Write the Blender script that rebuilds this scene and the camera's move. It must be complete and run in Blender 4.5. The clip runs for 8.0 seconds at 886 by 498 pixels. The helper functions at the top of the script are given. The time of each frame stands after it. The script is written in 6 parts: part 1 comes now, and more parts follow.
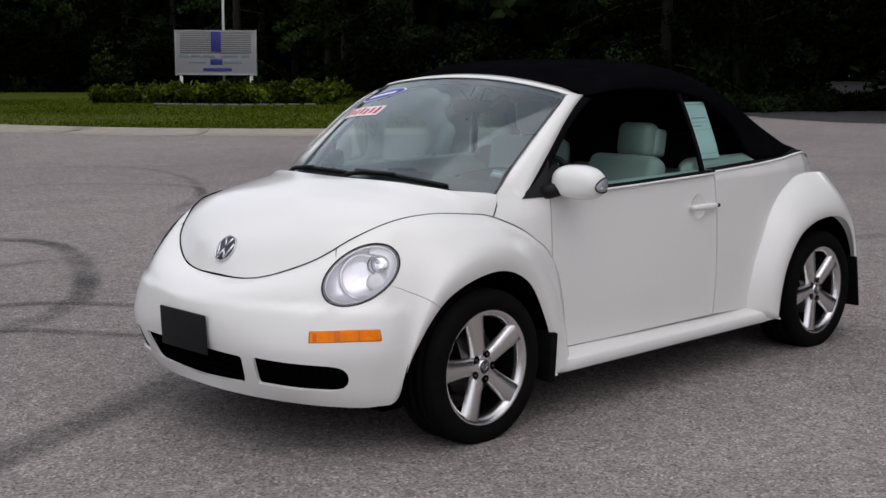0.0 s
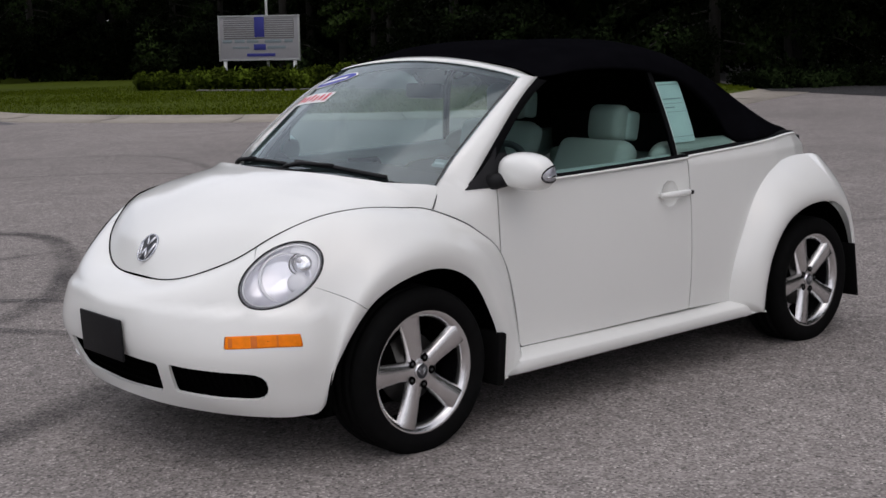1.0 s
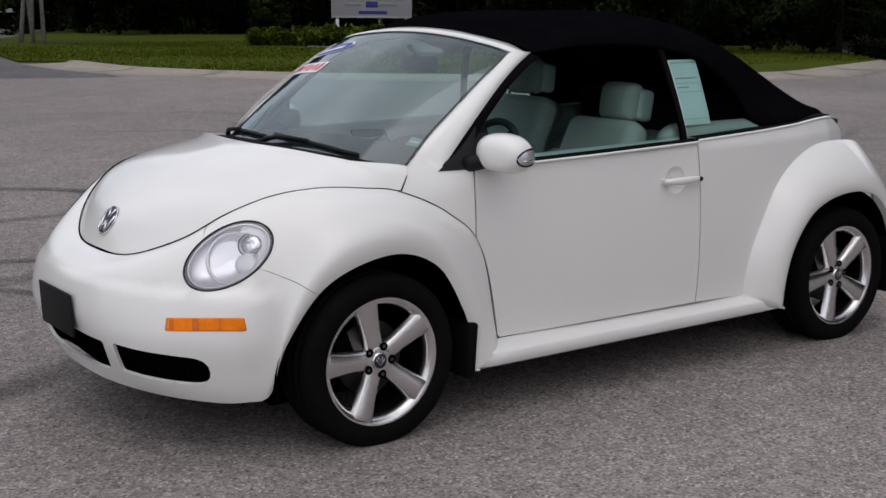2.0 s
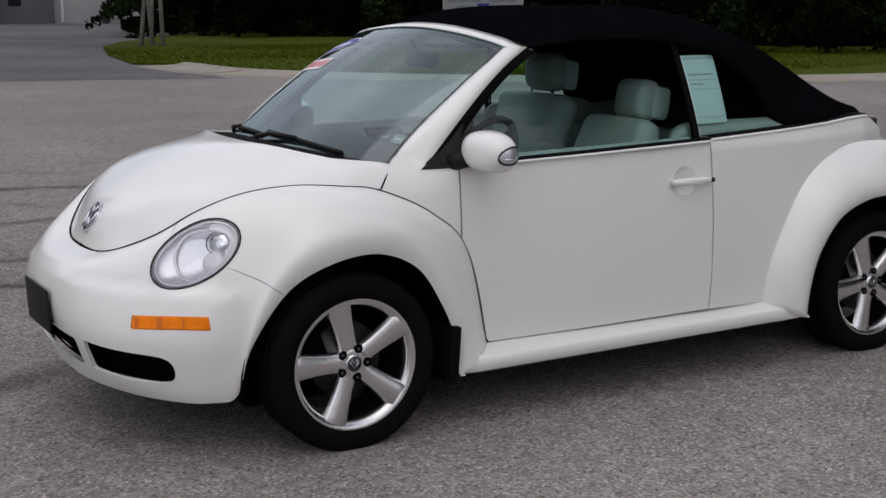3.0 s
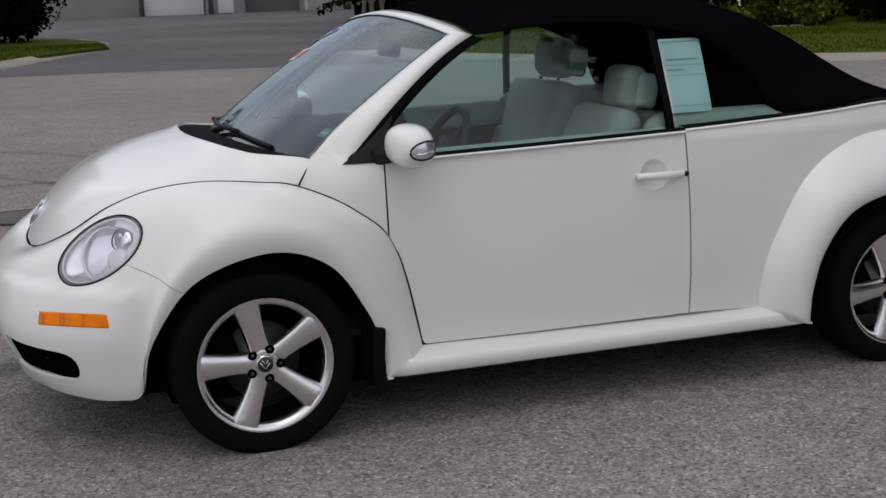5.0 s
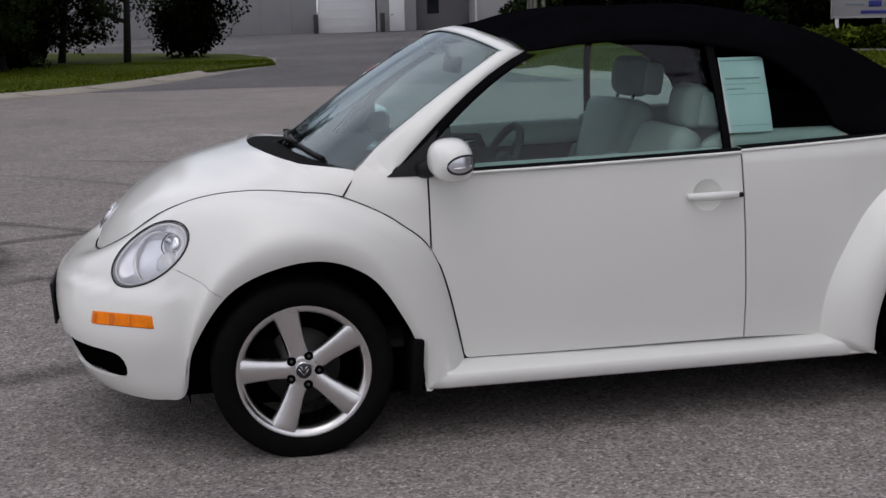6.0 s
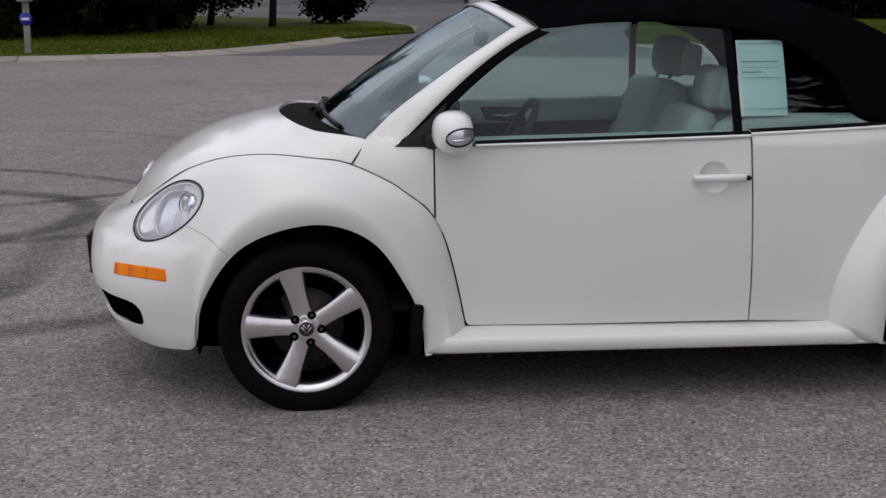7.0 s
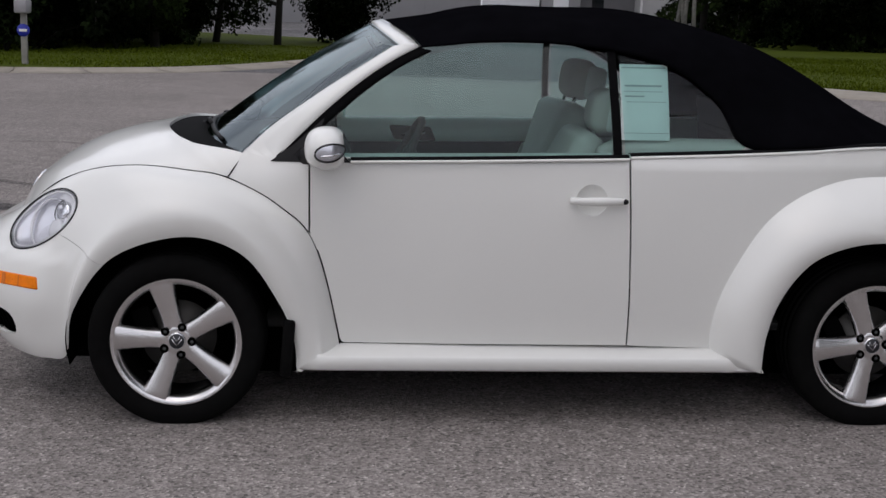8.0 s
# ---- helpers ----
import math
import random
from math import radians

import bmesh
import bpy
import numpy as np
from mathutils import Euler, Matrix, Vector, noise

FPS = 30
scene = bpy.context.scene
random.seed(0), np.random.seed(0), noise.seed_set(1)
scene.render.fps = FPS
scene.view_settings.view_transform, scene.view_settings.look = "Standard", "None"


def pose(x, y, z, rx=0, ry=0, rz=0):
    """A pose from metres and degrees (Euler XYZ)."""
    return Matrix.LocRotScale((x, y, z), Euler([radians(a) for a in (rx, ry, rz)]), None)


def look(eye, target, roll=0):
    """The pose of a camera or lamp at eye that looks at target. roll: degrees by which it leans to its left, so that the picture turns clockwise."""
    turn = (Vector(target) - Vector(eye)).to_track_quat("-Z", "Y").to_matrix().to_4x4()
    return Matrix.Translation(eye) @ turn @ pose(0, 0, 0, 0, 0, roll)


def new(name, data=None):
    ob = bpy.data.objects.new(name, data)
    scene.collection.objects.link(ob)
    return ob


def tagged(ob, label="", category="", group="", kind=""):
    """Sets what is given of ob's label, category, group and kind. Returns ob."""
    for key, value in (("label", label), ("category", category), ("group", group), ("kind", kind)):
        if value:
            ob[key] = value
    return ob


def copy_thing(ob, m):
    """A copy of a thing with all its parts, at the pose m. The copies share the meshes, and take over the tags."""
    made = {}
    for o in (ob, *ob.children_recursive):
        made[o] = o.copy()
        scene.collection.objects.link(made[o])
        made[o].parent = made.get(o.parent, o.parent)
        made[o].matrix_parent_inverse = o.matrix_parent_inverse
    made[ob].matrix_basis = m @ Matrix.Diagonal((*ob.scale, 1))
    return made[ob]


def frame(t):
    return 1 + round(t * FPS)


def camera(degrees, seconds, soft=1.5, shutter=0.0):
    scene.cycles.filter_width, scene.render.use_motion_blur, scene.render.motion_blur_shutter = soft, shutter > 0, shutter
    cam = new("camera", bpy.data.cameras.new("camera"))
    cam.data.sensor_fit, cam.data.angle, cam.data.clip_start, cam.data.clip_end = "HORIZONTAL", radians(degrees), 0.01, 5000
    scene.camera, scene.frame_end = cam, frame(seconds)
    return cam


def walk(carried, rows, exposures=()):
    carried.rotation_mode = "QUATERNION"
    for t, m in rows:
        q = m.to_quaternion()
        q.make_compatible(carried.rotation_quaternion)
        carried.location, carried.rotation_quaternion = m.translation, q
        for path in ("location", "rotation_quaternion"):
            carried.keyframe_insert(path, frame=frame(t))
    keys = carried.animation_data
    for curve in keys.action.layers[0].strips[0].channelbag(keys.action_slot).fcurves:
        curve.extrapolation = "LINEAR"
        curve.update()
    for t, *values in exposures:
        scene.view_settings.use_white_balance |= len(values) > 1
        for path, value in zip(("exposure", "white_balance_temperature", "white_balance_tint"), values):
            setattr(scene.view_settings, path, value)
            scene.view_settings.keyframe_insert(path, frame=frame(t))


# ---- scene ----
cam = camera(37.6, 8.0)
PATH = [
    (0, (-3.578, -4.225, 1.516), (-2.196, -2.81, 1.221), 0.3),
    (0.5, (-3.288, -4.298, 1.538), (-1.923, -2.883, 1.179), -0.6),
    (1, (-2.99, -4.301, 1.517), (-1.682, -2.823, 1.194), -0.9),
    (1.5, (-2.7, -4.355, 1.511), (-1.448, -2.832, 1.175), -0.4),
    (2, (-2.387, -4.448, 1.56), (-1.233, -2.86, 1.177), 0.3),
    (2.2, (-2.301, -4.461, 1.551), (-1.125, -2.888, 1.17), 0.1),
    (3.3, (-1.698, -4.692, 1.527), (-0.79, -2.955, 1.127), -0.0),
    (3.5, (-1.572, -4.743, 1.544), (-0.69, -3.0, 1.113), 0.1),
    (4, (-1.356, -4.808, 1.527), (-0.477, -3.05, 1.154), -0.8),
    (4.5, (-1.071, -4.837, 1.527), (-0.357, -3.005, 1.16), 0.5),
    (4.7, (-0.95, -4.851, 1.54), (-0.268, -3.016, 1.13), -0.5),
    (5.8, (-0.452, -5.02, 1.492), (0.024, -3.107, 1.152), -2.4),
    (6, (-0.38, -5.04, 1.51), (0.014, -3.113, 1.142), -1.4),
    (6.5, (-0.17, -5.166, 1.534), (0.245, -3.254, 1.119), -1.1),
    (7, (0.096, -5.244, 1.522), (0.265, -3.294, 1.114), 0.0),
    (7.5, (0.356, -5.296, 1.534), (0.542, -3.352, 1.104), -0.5),
    (8, (0.591, -5.264, 1.506), (0.738, -3.305, 1.132), 1.5),
]
EXPOSURES = [(0, 0.17, 6400, 15), (2.2, 0.08, 6400, 15), (4.5, 0.0, 6350, 15), (6, 0.0, 6350, 15), (8, 0.07, 6350, 15)]
walk(cam, [(t, look(eye, target, roll)) for t, eye, target, roll in PATH], EXPOSURES)

# ---- world, sun ----
world = bpy.data.worlds.new("world")
scene.world = world
world.use_nodes = True
wn, wl = world.node_tree.nodes, world.node_tree.links
sky = wn.new("ShaderNodeTexSky")
sky.sky_type = 'NISHITA'
sky.sun_disc = False
sky.sun_elevation = radians(52)
sky.sun_rotation = radians(200)
sky.air_density, sky.dust_density, sky.ozone_density = 1.0, 4.0, 1.0
# overcast: the sky's colour is drawn towards grey cloud
cloud = wn.new("ShaderNodeTexNoise")
cloud.inputs["Scale"].default_value = 2.2
cloud.inputs["Detail"].default_value = 6.0
coord = wn.new("ShaderNodeTexCoord")
wl.new(coord.outputs["Generated"], cloud.inputs["Vector"])
ramp = wn.new("ShaderNodeValToRGB")
ramp.color_ramp.elements[0].position, ramp.color_ramp.elements[1].position = 0.36, 0.66
ramp.color_ramp.elements[0].color = (4.1, 4.4, 4.85, 1)
ramp.color_ramp.elements[1].color = (12.0, 12.1, 12.3, 1)
wl.new(cloud.outputs["Fac"], ramp.inputs["Fac"])
mixw = wn.new("ShaderNodeMix")
mixw.data_type = 'RGBA'
mixw.inputs[0].default_value = 0.8
wl.new(sky.outputs["Color"], mixw.inputs[6])
wl.new(ramp.outputs["Color"], mixw.inputs[7])
wn["Background"].inputs["Strength"].default_value = 0.105
wl.new(mixw.outputs[2], wn["Background"].inputs["Color"])

sun = new("sun", bpy.data.lights.new("sun", 'SUN'))
sun.data.energy, sun.data.angle, sun.data.color = 0.4, radians(50), (1.0, 0.96, 0.9)
sun.matrix_world = look((-2, -0.2, 9), (0, 0, 0))


# ---- materials ----
def node_mat(name, color, rough=0.5, metal=0.0, coat=0.0, var=0.08, scale=6.0, bump=0.0, bump_scale=80.0, spec=0.5, sheen=0.0, coat_rough=0.04):
    """Principled material, its colour varied at two scales and with a fine relief."""
    m = bpy.data.materials.new(name)
    m.use_nodes = True
    n, l = m.node_tree.nodes, m.node_tree.links
    b = n["Principled BSDF"]
    b.inputs["Base Color"].default_value = (*color, 1)
    b.inputs["Roughness"].default_value = rough
    b.inputs["Metallic"].default_value = metal
    b.inputs["Coat Weight"].default_value = coat
    b.inputs["Coat Roughness"].default_value = coat_rough
    b.inputs["Specular IOR Level"].default_value = spec
    b.inputs["Sheen Weight"].default_value = sheen
    tc = n.new("ShaderNodeTexCoord")
    if var > 0:
        big, small = n.new("ShaderNodeTexNoise"), n.new("ShaderNodeTexNoise")
        big.inputs["Scale"].default_value, small.inputs["Scale"].default_value = scale * 0.15, scale
        big.inputs["Detail"].default_value = small.inputs["Detail"].default_value = 4.0
        add = n.new("ShaderNodeMath")
        add.operation = 'ADD'
        for t in (big, small):
            l.new(tc.outputs["Object"], t.inputs["Vector"])
        l.new(big.outputs["Fac"], add.inputs[0])
        l.new(small.outputs["Fac"], add.inputs[1])
        mr = n.new("ShaderNodeMapRange")
        mr.inputs["From Min"].default_value, mr.inputs["From Max"].default_value = 0.6, 1.4
        mr.inputs["To Min"].default_value, mr.inputs["To Max"].default_value = 1 - var, 1 + var
        l.new(add.outputs[0], mr.inputs["Value"])
        mul = n.new("ShaderNodeVectorMath")
        mul.operation = 'SCALE'
        mul.inputs[0].default_value = color
        l.new(mr.outputs["Result"], mul.inputs["Scale"])
        l.new(mul.outputs[0], b.inputs["Base Color"])
    if bump > 0:
        t = n.new("ShaderNodeTexNoise")
        t.inputs["Scale"].default_value, t.inputs["Detail"].default_value = bump_scale, 3.0
        l.new(tc.outputs["Object"], t.inputs["Vector"])
        bp = n.new("ShaderNodeBump")
        bp.inputs["Strength"].default_value, bp.inputs["Distance"].default_value = bump, 0.01
        l.new(t.outputs["Fac"], bp.inputs["Height"])
        l.new(bp.outputs["Normal"], b.inputs["Normal"])
    return m


def glass_mat(name, tint, gloss=0.02, ior=1.5, sheen=(1.0, 1.0, 1.0)):
    """A thin pane: clear tinted see-through, with a mirror sheen that follows Fresnel."""
    m = bpy.data.materials.new(name)
    m.use_nodes = True
    n, l = m.node_tree.nodes, m.node_tree.links
    n.remove(n["Principled BSDF"])
    tr, gl, mx, fr = (n.new("ShaderNode" + k) for k in ("BsdfTransparent", "BsdfGlossy", "MixShader", "Fresnel"))
    tr.inputs["Color"].default_value = (*tint, 1)
    gl.inputs["Roughness"].default_value = gloss
    gl.inputs["Color"].default_value = (*sheen, 1)
    fr.inputs["IOR"].default_value = ior
    l.new(fr.outputs[0], mx.inputs[0])
    l.new(tr.outputs[0], mx.inputs[1])
    l.new(gl.outputs[0], mx.inputs[2])
    l.new(mx.outputs[0], n["Material Output"].inputs["Surface"])
    return m


PAINT = node_mat("white_paint", (0.795, 0.798, 0.768), 0.4, coat=1.0, coat_rough=0.115, var=0.012, scale=3.0, bump=0.012, bump_scale=900)
FABRIC = node_mat("black_canvas", (0.0035, 0.0035, 0.0045), 1.0, var=0.3, scale=14, bump=0.25, bump_scale=600, spec=0.0)
PLASTIC = node_mat("black_plastic", (0.009, 0.009, 0.010), 0.55, var=0.2, scale=20, bump=0.08, bump_scale=500, spec=0.2)
SEAL = node_mat("black_rubber_seal", (0.004, 0.004, 0.0045), 0.85, var=0.25, scale=30, bump=0.06, bump_scale=400, spec=0.06)
GLOSS_BLACK = node_mat("gloss_black_trim", (0.008, 0.008, 0.009), 0.25, var=0.1, scale=10)
RUBBER = node_mat("tyre_rubber", (0.0055, 0.0055, 0.0055), 0.85, var=0.3, scale=30, bump=0.12, bump_scale=300, spec=0.04)
ALLOY = node_mat("silver_alloy", (0.72, 0.71, 0.71), 0.27, metal=1.0, coat=0.15, var=0.05, scale=20)
STEEL = node_mat("brake_steel", (0.10, 0.097, 0.093), 0.5, metal=0.9, var=0.2, scale=25)
# near-black: the shade of recesses and the underside is in this colour
DARK = node_mat("shade_black", (0.0025, 0.0025, 0.0025), 0.95, var=0.2, scale=10, spec=0.0)
CHROME = node_mat("chrome", (0.82, 0.83, 0.85), 0.12, metal=1.0, var=0.03, scale=30)
REFLECTOR = node_mat("headlamp_reflector", (0.88, 0.88, 0.92), 0.30, metal=0.65, var=0.05, scale=30)
BEZEL = node_mat("lamp_bezel_grey", (0.30, 0.30, 0.32), 0.35, metal=0.3, var=0.08, scale=25)
# near-white and barely metallic: the lamp's gleam is in the colour
RINGLIGHT = node_mat("lamp_gleam_white", (0.97, 0.97, 0.985), 0.25, metal=0.15, var=0.02, scale=30)
AMBER_DARK = node_mat("deep_amber", (0.68, 0.145, 0.0), 0.35, var=0.2, scale=30)
ORANGE = node_mat("amber_lens", (0.92, 0.225, 0.0), 0.4, var=0.3, scale=22, bump=0.04, bump_scale=150, spec=0.2)
LEATHER = node_mat("pale_leather", (0.60, 0.61, 0.565), 0.5, var=0.06, scale=12, bump=0.15, bump_scale=180)
CHARCOAL = node_mat("charcoal_trim", (0.035, 0.036, 0.038), 0.6, var=0.15, scale=20, bump=0.1, bump_scale=300)
PALETRIM = node_mat("pale_door_trim", (0.80, 0.84, 0.80), 0.55, var=0.05, scale=10, bump=0.08, bump_scale=200)
CARPET = node_mat("dark_carpet", (0.02, 0.02, 0.02), 0.95, var=0.3, scale=60)
SCREEN = glass_mat("windscreen_glass", (0.72, 0.86, 0.87), 0.03, 1.98, (0.86, 0.96, 1.0))
SIDEGLASS = glass_mat("tinted_side_glass", (0.74, 0.92, 0.90), 0.015, 1.42)
LENS = glass_mat("clear_lens", (0.97, 0.975, 0.985), 0.02, 1.45)
PAPER = node_mat("pale_paper", (0.78, 0.84, 0.82), 0.7, var=0.05, scale=12)
PRINT = node_mat("pale_grey_print", (0.42, 0.48, 0.48), 0.8, var=0.1, scale=30)
INK = node_mat("grey_print", (0.18, 0.22, 0.24), 0.8, var=0.1, scale=30)
BLUE = node_mat("blue_print", (0.018, 0.03, 0.36), 0.5, var=0.08, scale=20)
RED = node_mat("red_print", (0.58, 0.012, 0.05), 0.5, var=0.08, scale=20)
WHITE = node_mat("white_print", (0.78, 0.78, 0.78), 0.5, var=0.05, scale=20)


# ---- building helpers ----
def link_mesh(name, me, parent, label, mats):
    ob = new(name, me)
    for m in mats if isinstance(mats, (list, tuple)) else (mats,):
        me.materials.append(m)
    if parent:
        ob.parent = parent
    if label:
        ob["label"] = label
    return ob


def solid(name, verts, faces, mat, parent=None, label="", smooth=True, angle=40):
    """One mesh object from vertices and faces, smooth but for edges sharper than angle."""
    bm = bmesh.new()
    vs = [bm.verts.new([float(c) for c in v]) for v in verts]
    for f in faces:
        if len(set(f)) > 2:
            try:
                bm.faces.new([vs[i] for i in f])
            except ValueError:
                pass
    return part(name, bm, mat, parent, label, smooth, angle)


def part(name, bm, mat, parent=None, label="", smooth=True, angle=40):
    """Links a bmesh as one mesh object under a thing or a part."""
    if smooth:
        limit = radians(angle)
        for f in bm.faces:
            f.smooth = True
        for e in bm.edges:
            if len(e.link_faces) == 2 and e.calc_face_angle(0) > limit:
                e.smooth = False
    me = bpy.data.meshes.new(name)
    bm.to_mesh(me)
    bm.free()
    return link_mesh(name, me, parent, label, mat)


def thing(name, label, category, at=(0, 0, 0), group="", kind=""):
    ob = new(name)
    ob.location = at
    ob.empty_display_size = 0.1
    return tagged(ob, label, category, group, kind)


def box(bm, size, m=Matrix(), bevel=0.0, seg=2):
    """Adds a bevelled box to bm."""
    r = bmesh.ops.create_cube(bm, size=1.0, matrix=m @ Matrix.Diagonal((*size, 1)))
    if bevel:
        es = list({e for v in r["verts"] for e in v.link_edges})
        bmesh.ops.bevel(bm, geom=es, offset=bevel, segments=seg, affect='EDGES', profile=0.5)
    return bm


def boxed(name, size, m, mat, parent=None, label="", bevel=0.004):
    return part(name, box(bmesh.new(), size, m, bevel), mat, parent, label)


def spline(P, mirror=False):
    """Catmull-Rom curve through the rows of P; the parameter runs from 0 to len(P) - 1. mirror: it goes on across y = 0 as its own image."""
    P = np.asarray(P, float)
    T = np.gradient(P, axis=0)
    if mirror:
        T[0] = (0, P[1][1], 0)

    def f(s):
        s = np.asarray(s, float)
        i = np.clip(np.floor(s).astype(int), 0, len(P) - 2)
        t = (s - i)[..., None]
        return ((2 * t**3 - 3 * t**2 + 1) * P[i] + (t**3 - 2 * t**2 + t) * T[i]
                + (-2 * t**3 + 3 * t**2) * P[i + 1] + (t**3 - t**2) * T[i + 1])
    return f


def bezier(a, b, c, d, t):
    t = np.asarray(t, float)[..., None]
    return (1 - t)**3 * a + 3 * (1 - t)**2 * t * b + 3 * (1 - t) * t**2 * c + t**3 * d


def grid_faces(nu, nv, wrap=False):
    k = []
    for i in range(nu - 1 + (1 if wrap else 0)):
        for j in range(nv - 1):
            a, b = i * nv + j, ((i + 1) % nu) * nv + j
            k.append((a, b, b + 1, a + 1))
    return k


def lathe(name, profile, mat, parent=None, label="", seg=48, centre=(0, 0, 0), axis="y", angle=35):
    """A turned body: rows of (radius, along the axis)."""
    p = np.asarray(profile, float)
    th = np.linspace(0, 2 * math.pi, seg, endpoint=False)
    r, h = p[:, 0], p[:, 1]
    a, b = np.outer(np.cos(th), r), np.outer(np.sin(th), r)
    hh = np.tile(h, (seg, 1))
    v = {"y": np.stack([a, hh, b], -1), "z": np.stack([a, b, hh], -1), "x": np.stack([hh, a, b], -1)}[axis]
    return solid(name, (v + np.array(centre)).reshape(-1, 3), grid_faces(seg, len(p), True), mat, parent, label, angle=angle)


def tube_geom(pts, r, seg=8, closed=False):
    P = [Vector([float(c) for c in p]) for p in pts]
    n = len(P)
    rs = r if isinstance(r, (list, tuple, np.ndarray)) else [r] * n
    V, F = [], []
    up = Vector((0, 0, 1))
    for i, p in enumerate(P):
        d = (P[(i + 1) % n] - P[i - 1]) if closed else (P[min(i + 1, n - 1)] - P[max(i - 1, 0)])
        d.normalize()
        ref = up if abs(d.dot(up)) < 0.95 else Vector((1, 0, 0))
        x = d.cross(ref).normalized()
        y = x.cross(d).normalized()
        for k in range(seg):
            a = 2 * math.pi * k / seg
            V.append(p + (x * math.cos(a) + y * math.sin(a)) * rs[i])
    for i in range(n if closed else n - 1):
        for k in range(seg):
            a, b = i * seg, ((i + 1) % n) * seg
            F.append((a + k, a + (k + 1) % seg, b + (k + 1) % seg, b + k))
    if not closed:
        F.append(tuple(range(seg))[::-1])
        F.append(tuple((n - 1) * seg + k for k in range(seg)))
    return V, F


def tube(name, pts, r, mat, parent=None, label="", seg=8, closed=False):
    V, F = tube_geom(pts, r, seg, closed)
    return solid(name, V, F, mat, parent, label, angle=50)


def inside(poly, pts):
    """Which pts lie inside the polygon."""
    x, y = pts[:, 0], pts[:, 1]
    r = np.zeros(len(pts), bool)
    q = np.roll(poly, 1, 0)
    for (x0, y0), (x1, y1) in zip(poly, q):
        c = (y0 > y) != (y1 > y)
        r ^= c & (x < (x1 - x0) * (y - y0) / ((y1 - y0) if y1 != y0 else 1e-12) + x0)
    return r


def dense(loop, step):
    """Points along a closed loop, no further apart than step."""
    out = []
    for a, b in zip(loop, np.roll(loop, -1, 0)):
        n = max(1, int(math.ceil(np.linalg.norm(b - a) / step)))
        out += [a + (b - a) * k / n for k in range(n)]
    return np.array(out)


def panel(name, F, outer, mat, parent=None, label="", holes=(), step=0.02, scale=(1, 1), side=1, depth=0.012, out=-1, lift=0.0, both=False):
    """A sheet-metal panel cut out of the surface F(u, v): an outline and holes in (u, v), its edges folded inwards by depth.
    scale: metres per unit of u and v; out: the sign that turns the surface's normal outwards; side -1: mirrored to the other flank."""
    sc = np.array(scale, float)
    loops = [dense(np.asarray(o, float) * sc, step) for o in (outer, *holes)]
    pts, edges = [], []
    for lp in loops:
        k = len(pts)
        pts += list(lp)
        edges += [(k + i, k + (i + 1) % len(lp)) for i in range(len(lp))]
    lo, hi = loops[0].min(0), loops[0].max(0)
    g = np.stack(np.meshgrid(np.arange(lo[0] + step / 2, hi[0], step), np.arange(lo[1] + step / 2, hi[1], step)), -1).reshape(-1, 2)
    ok = inside(loops[0], g)
    for h in loops[1:]:
        ok &= ~inside(h, g)
    g = g[ok]
    rim = np.concatenate(loops)
    far = np.array([np.min(np.sum((rim - p)**2, 1)) > (step * 0.45)**2 for p in g]) if len(g) else np.zeros(0, bool)
    pts += list(g[far]) if len(g) else []
    from mathutils.geometry import delaunay_2d_cdt
    V, E, T, *_ = delaunay_2d_cdt([Vector(p) for p in pts], edges, [], 0, 1e-7)
    V = np.array([tuple(v) for v in V])
    T = np.array([t for t in T if len(t) == 3])
    c = V[T].mean(1)
    ok = inside(loops[0], c)
    for h in loops[1:]:
        ok &= ~inside(h, c)
    A2, B2, C2 = V[T[:, 0]], V[T[:, 1]], V[T[:, 2]]
    ok &= np.abs((B2 - A2)[:, 0] * (C2 - A2)[:, 1] - (B2 - A2)[:, 1] * (C2 - A2)[:, 0]) > (step * .02) ** 2
    T = T[ok]
    uv = V / sc
    e = 1e-3
    p = F(uv[:, 0], uv[:, 1])
    du = F(uv[:, 0] + e, uv[:, 1]) - F(uv[:, 0] - e, uv[:, 1])
    dv = F(uv[:, 0], uv[:, 1] + e) - F(uv[:, 0], uv[:, 1] - e)
    n = np.cross(du, dv)
    n = out * n / np.maximum(np.linalg.norm(n, axis=1), 1e-12)[:, None]
    p = p + n * lift
    count = {}
    for t in T:
        for a, b in ((t[0], t[1]), (t[1], t[2]), (t[2], t[0])):
            count[(a, b)] = count.get((a, b), 0) + 1
    border = [(a, b) for (a, b) in count if (b, a) not in count and not (both and abs(p[a][1]) < 1e-5 and abs(p[b][1]) < 1e-5)]
    verts, faces = [tuple(v) for v in p], [tuple(int(i) for i in t) for t in T]
    nors = [tuple(v) for v in n]
    if depth:
        low = {}
        for a, b in border:
            t_ = p[b] - p[a]
            side_n = np.cross(t_, n[a])
            side_n = tuple(side_n / max(np.linalg.norm(side_n), 1e-9))
            for i in (a, b):
                if i not in low:
                    low[i] = len(verts)
                    verts += [tuple(p[i]), tuple(p[i] - n[i] * depth)]
                    nors += [side_n, side_n]
        faces += [(low[b], low[a], low[a] + 1, low[b] + 1) for a, b in border]
    pv = np.array(verts)
    ft = np.array(faces[:len(T)])
    turn = np.cross(pv[ft[:, 1]] - pv[ft[:, 0]], pv[ft[:, 2]] - pv[ft[:, 0]])
    if np.sum(turn * n[ft[:, 0]]) < 0:
        faces = [f[::-1] for f in faces]
        nors = nors[:len(p)] + [tuple(-np.array(v)) for v in nors[len(p):]]
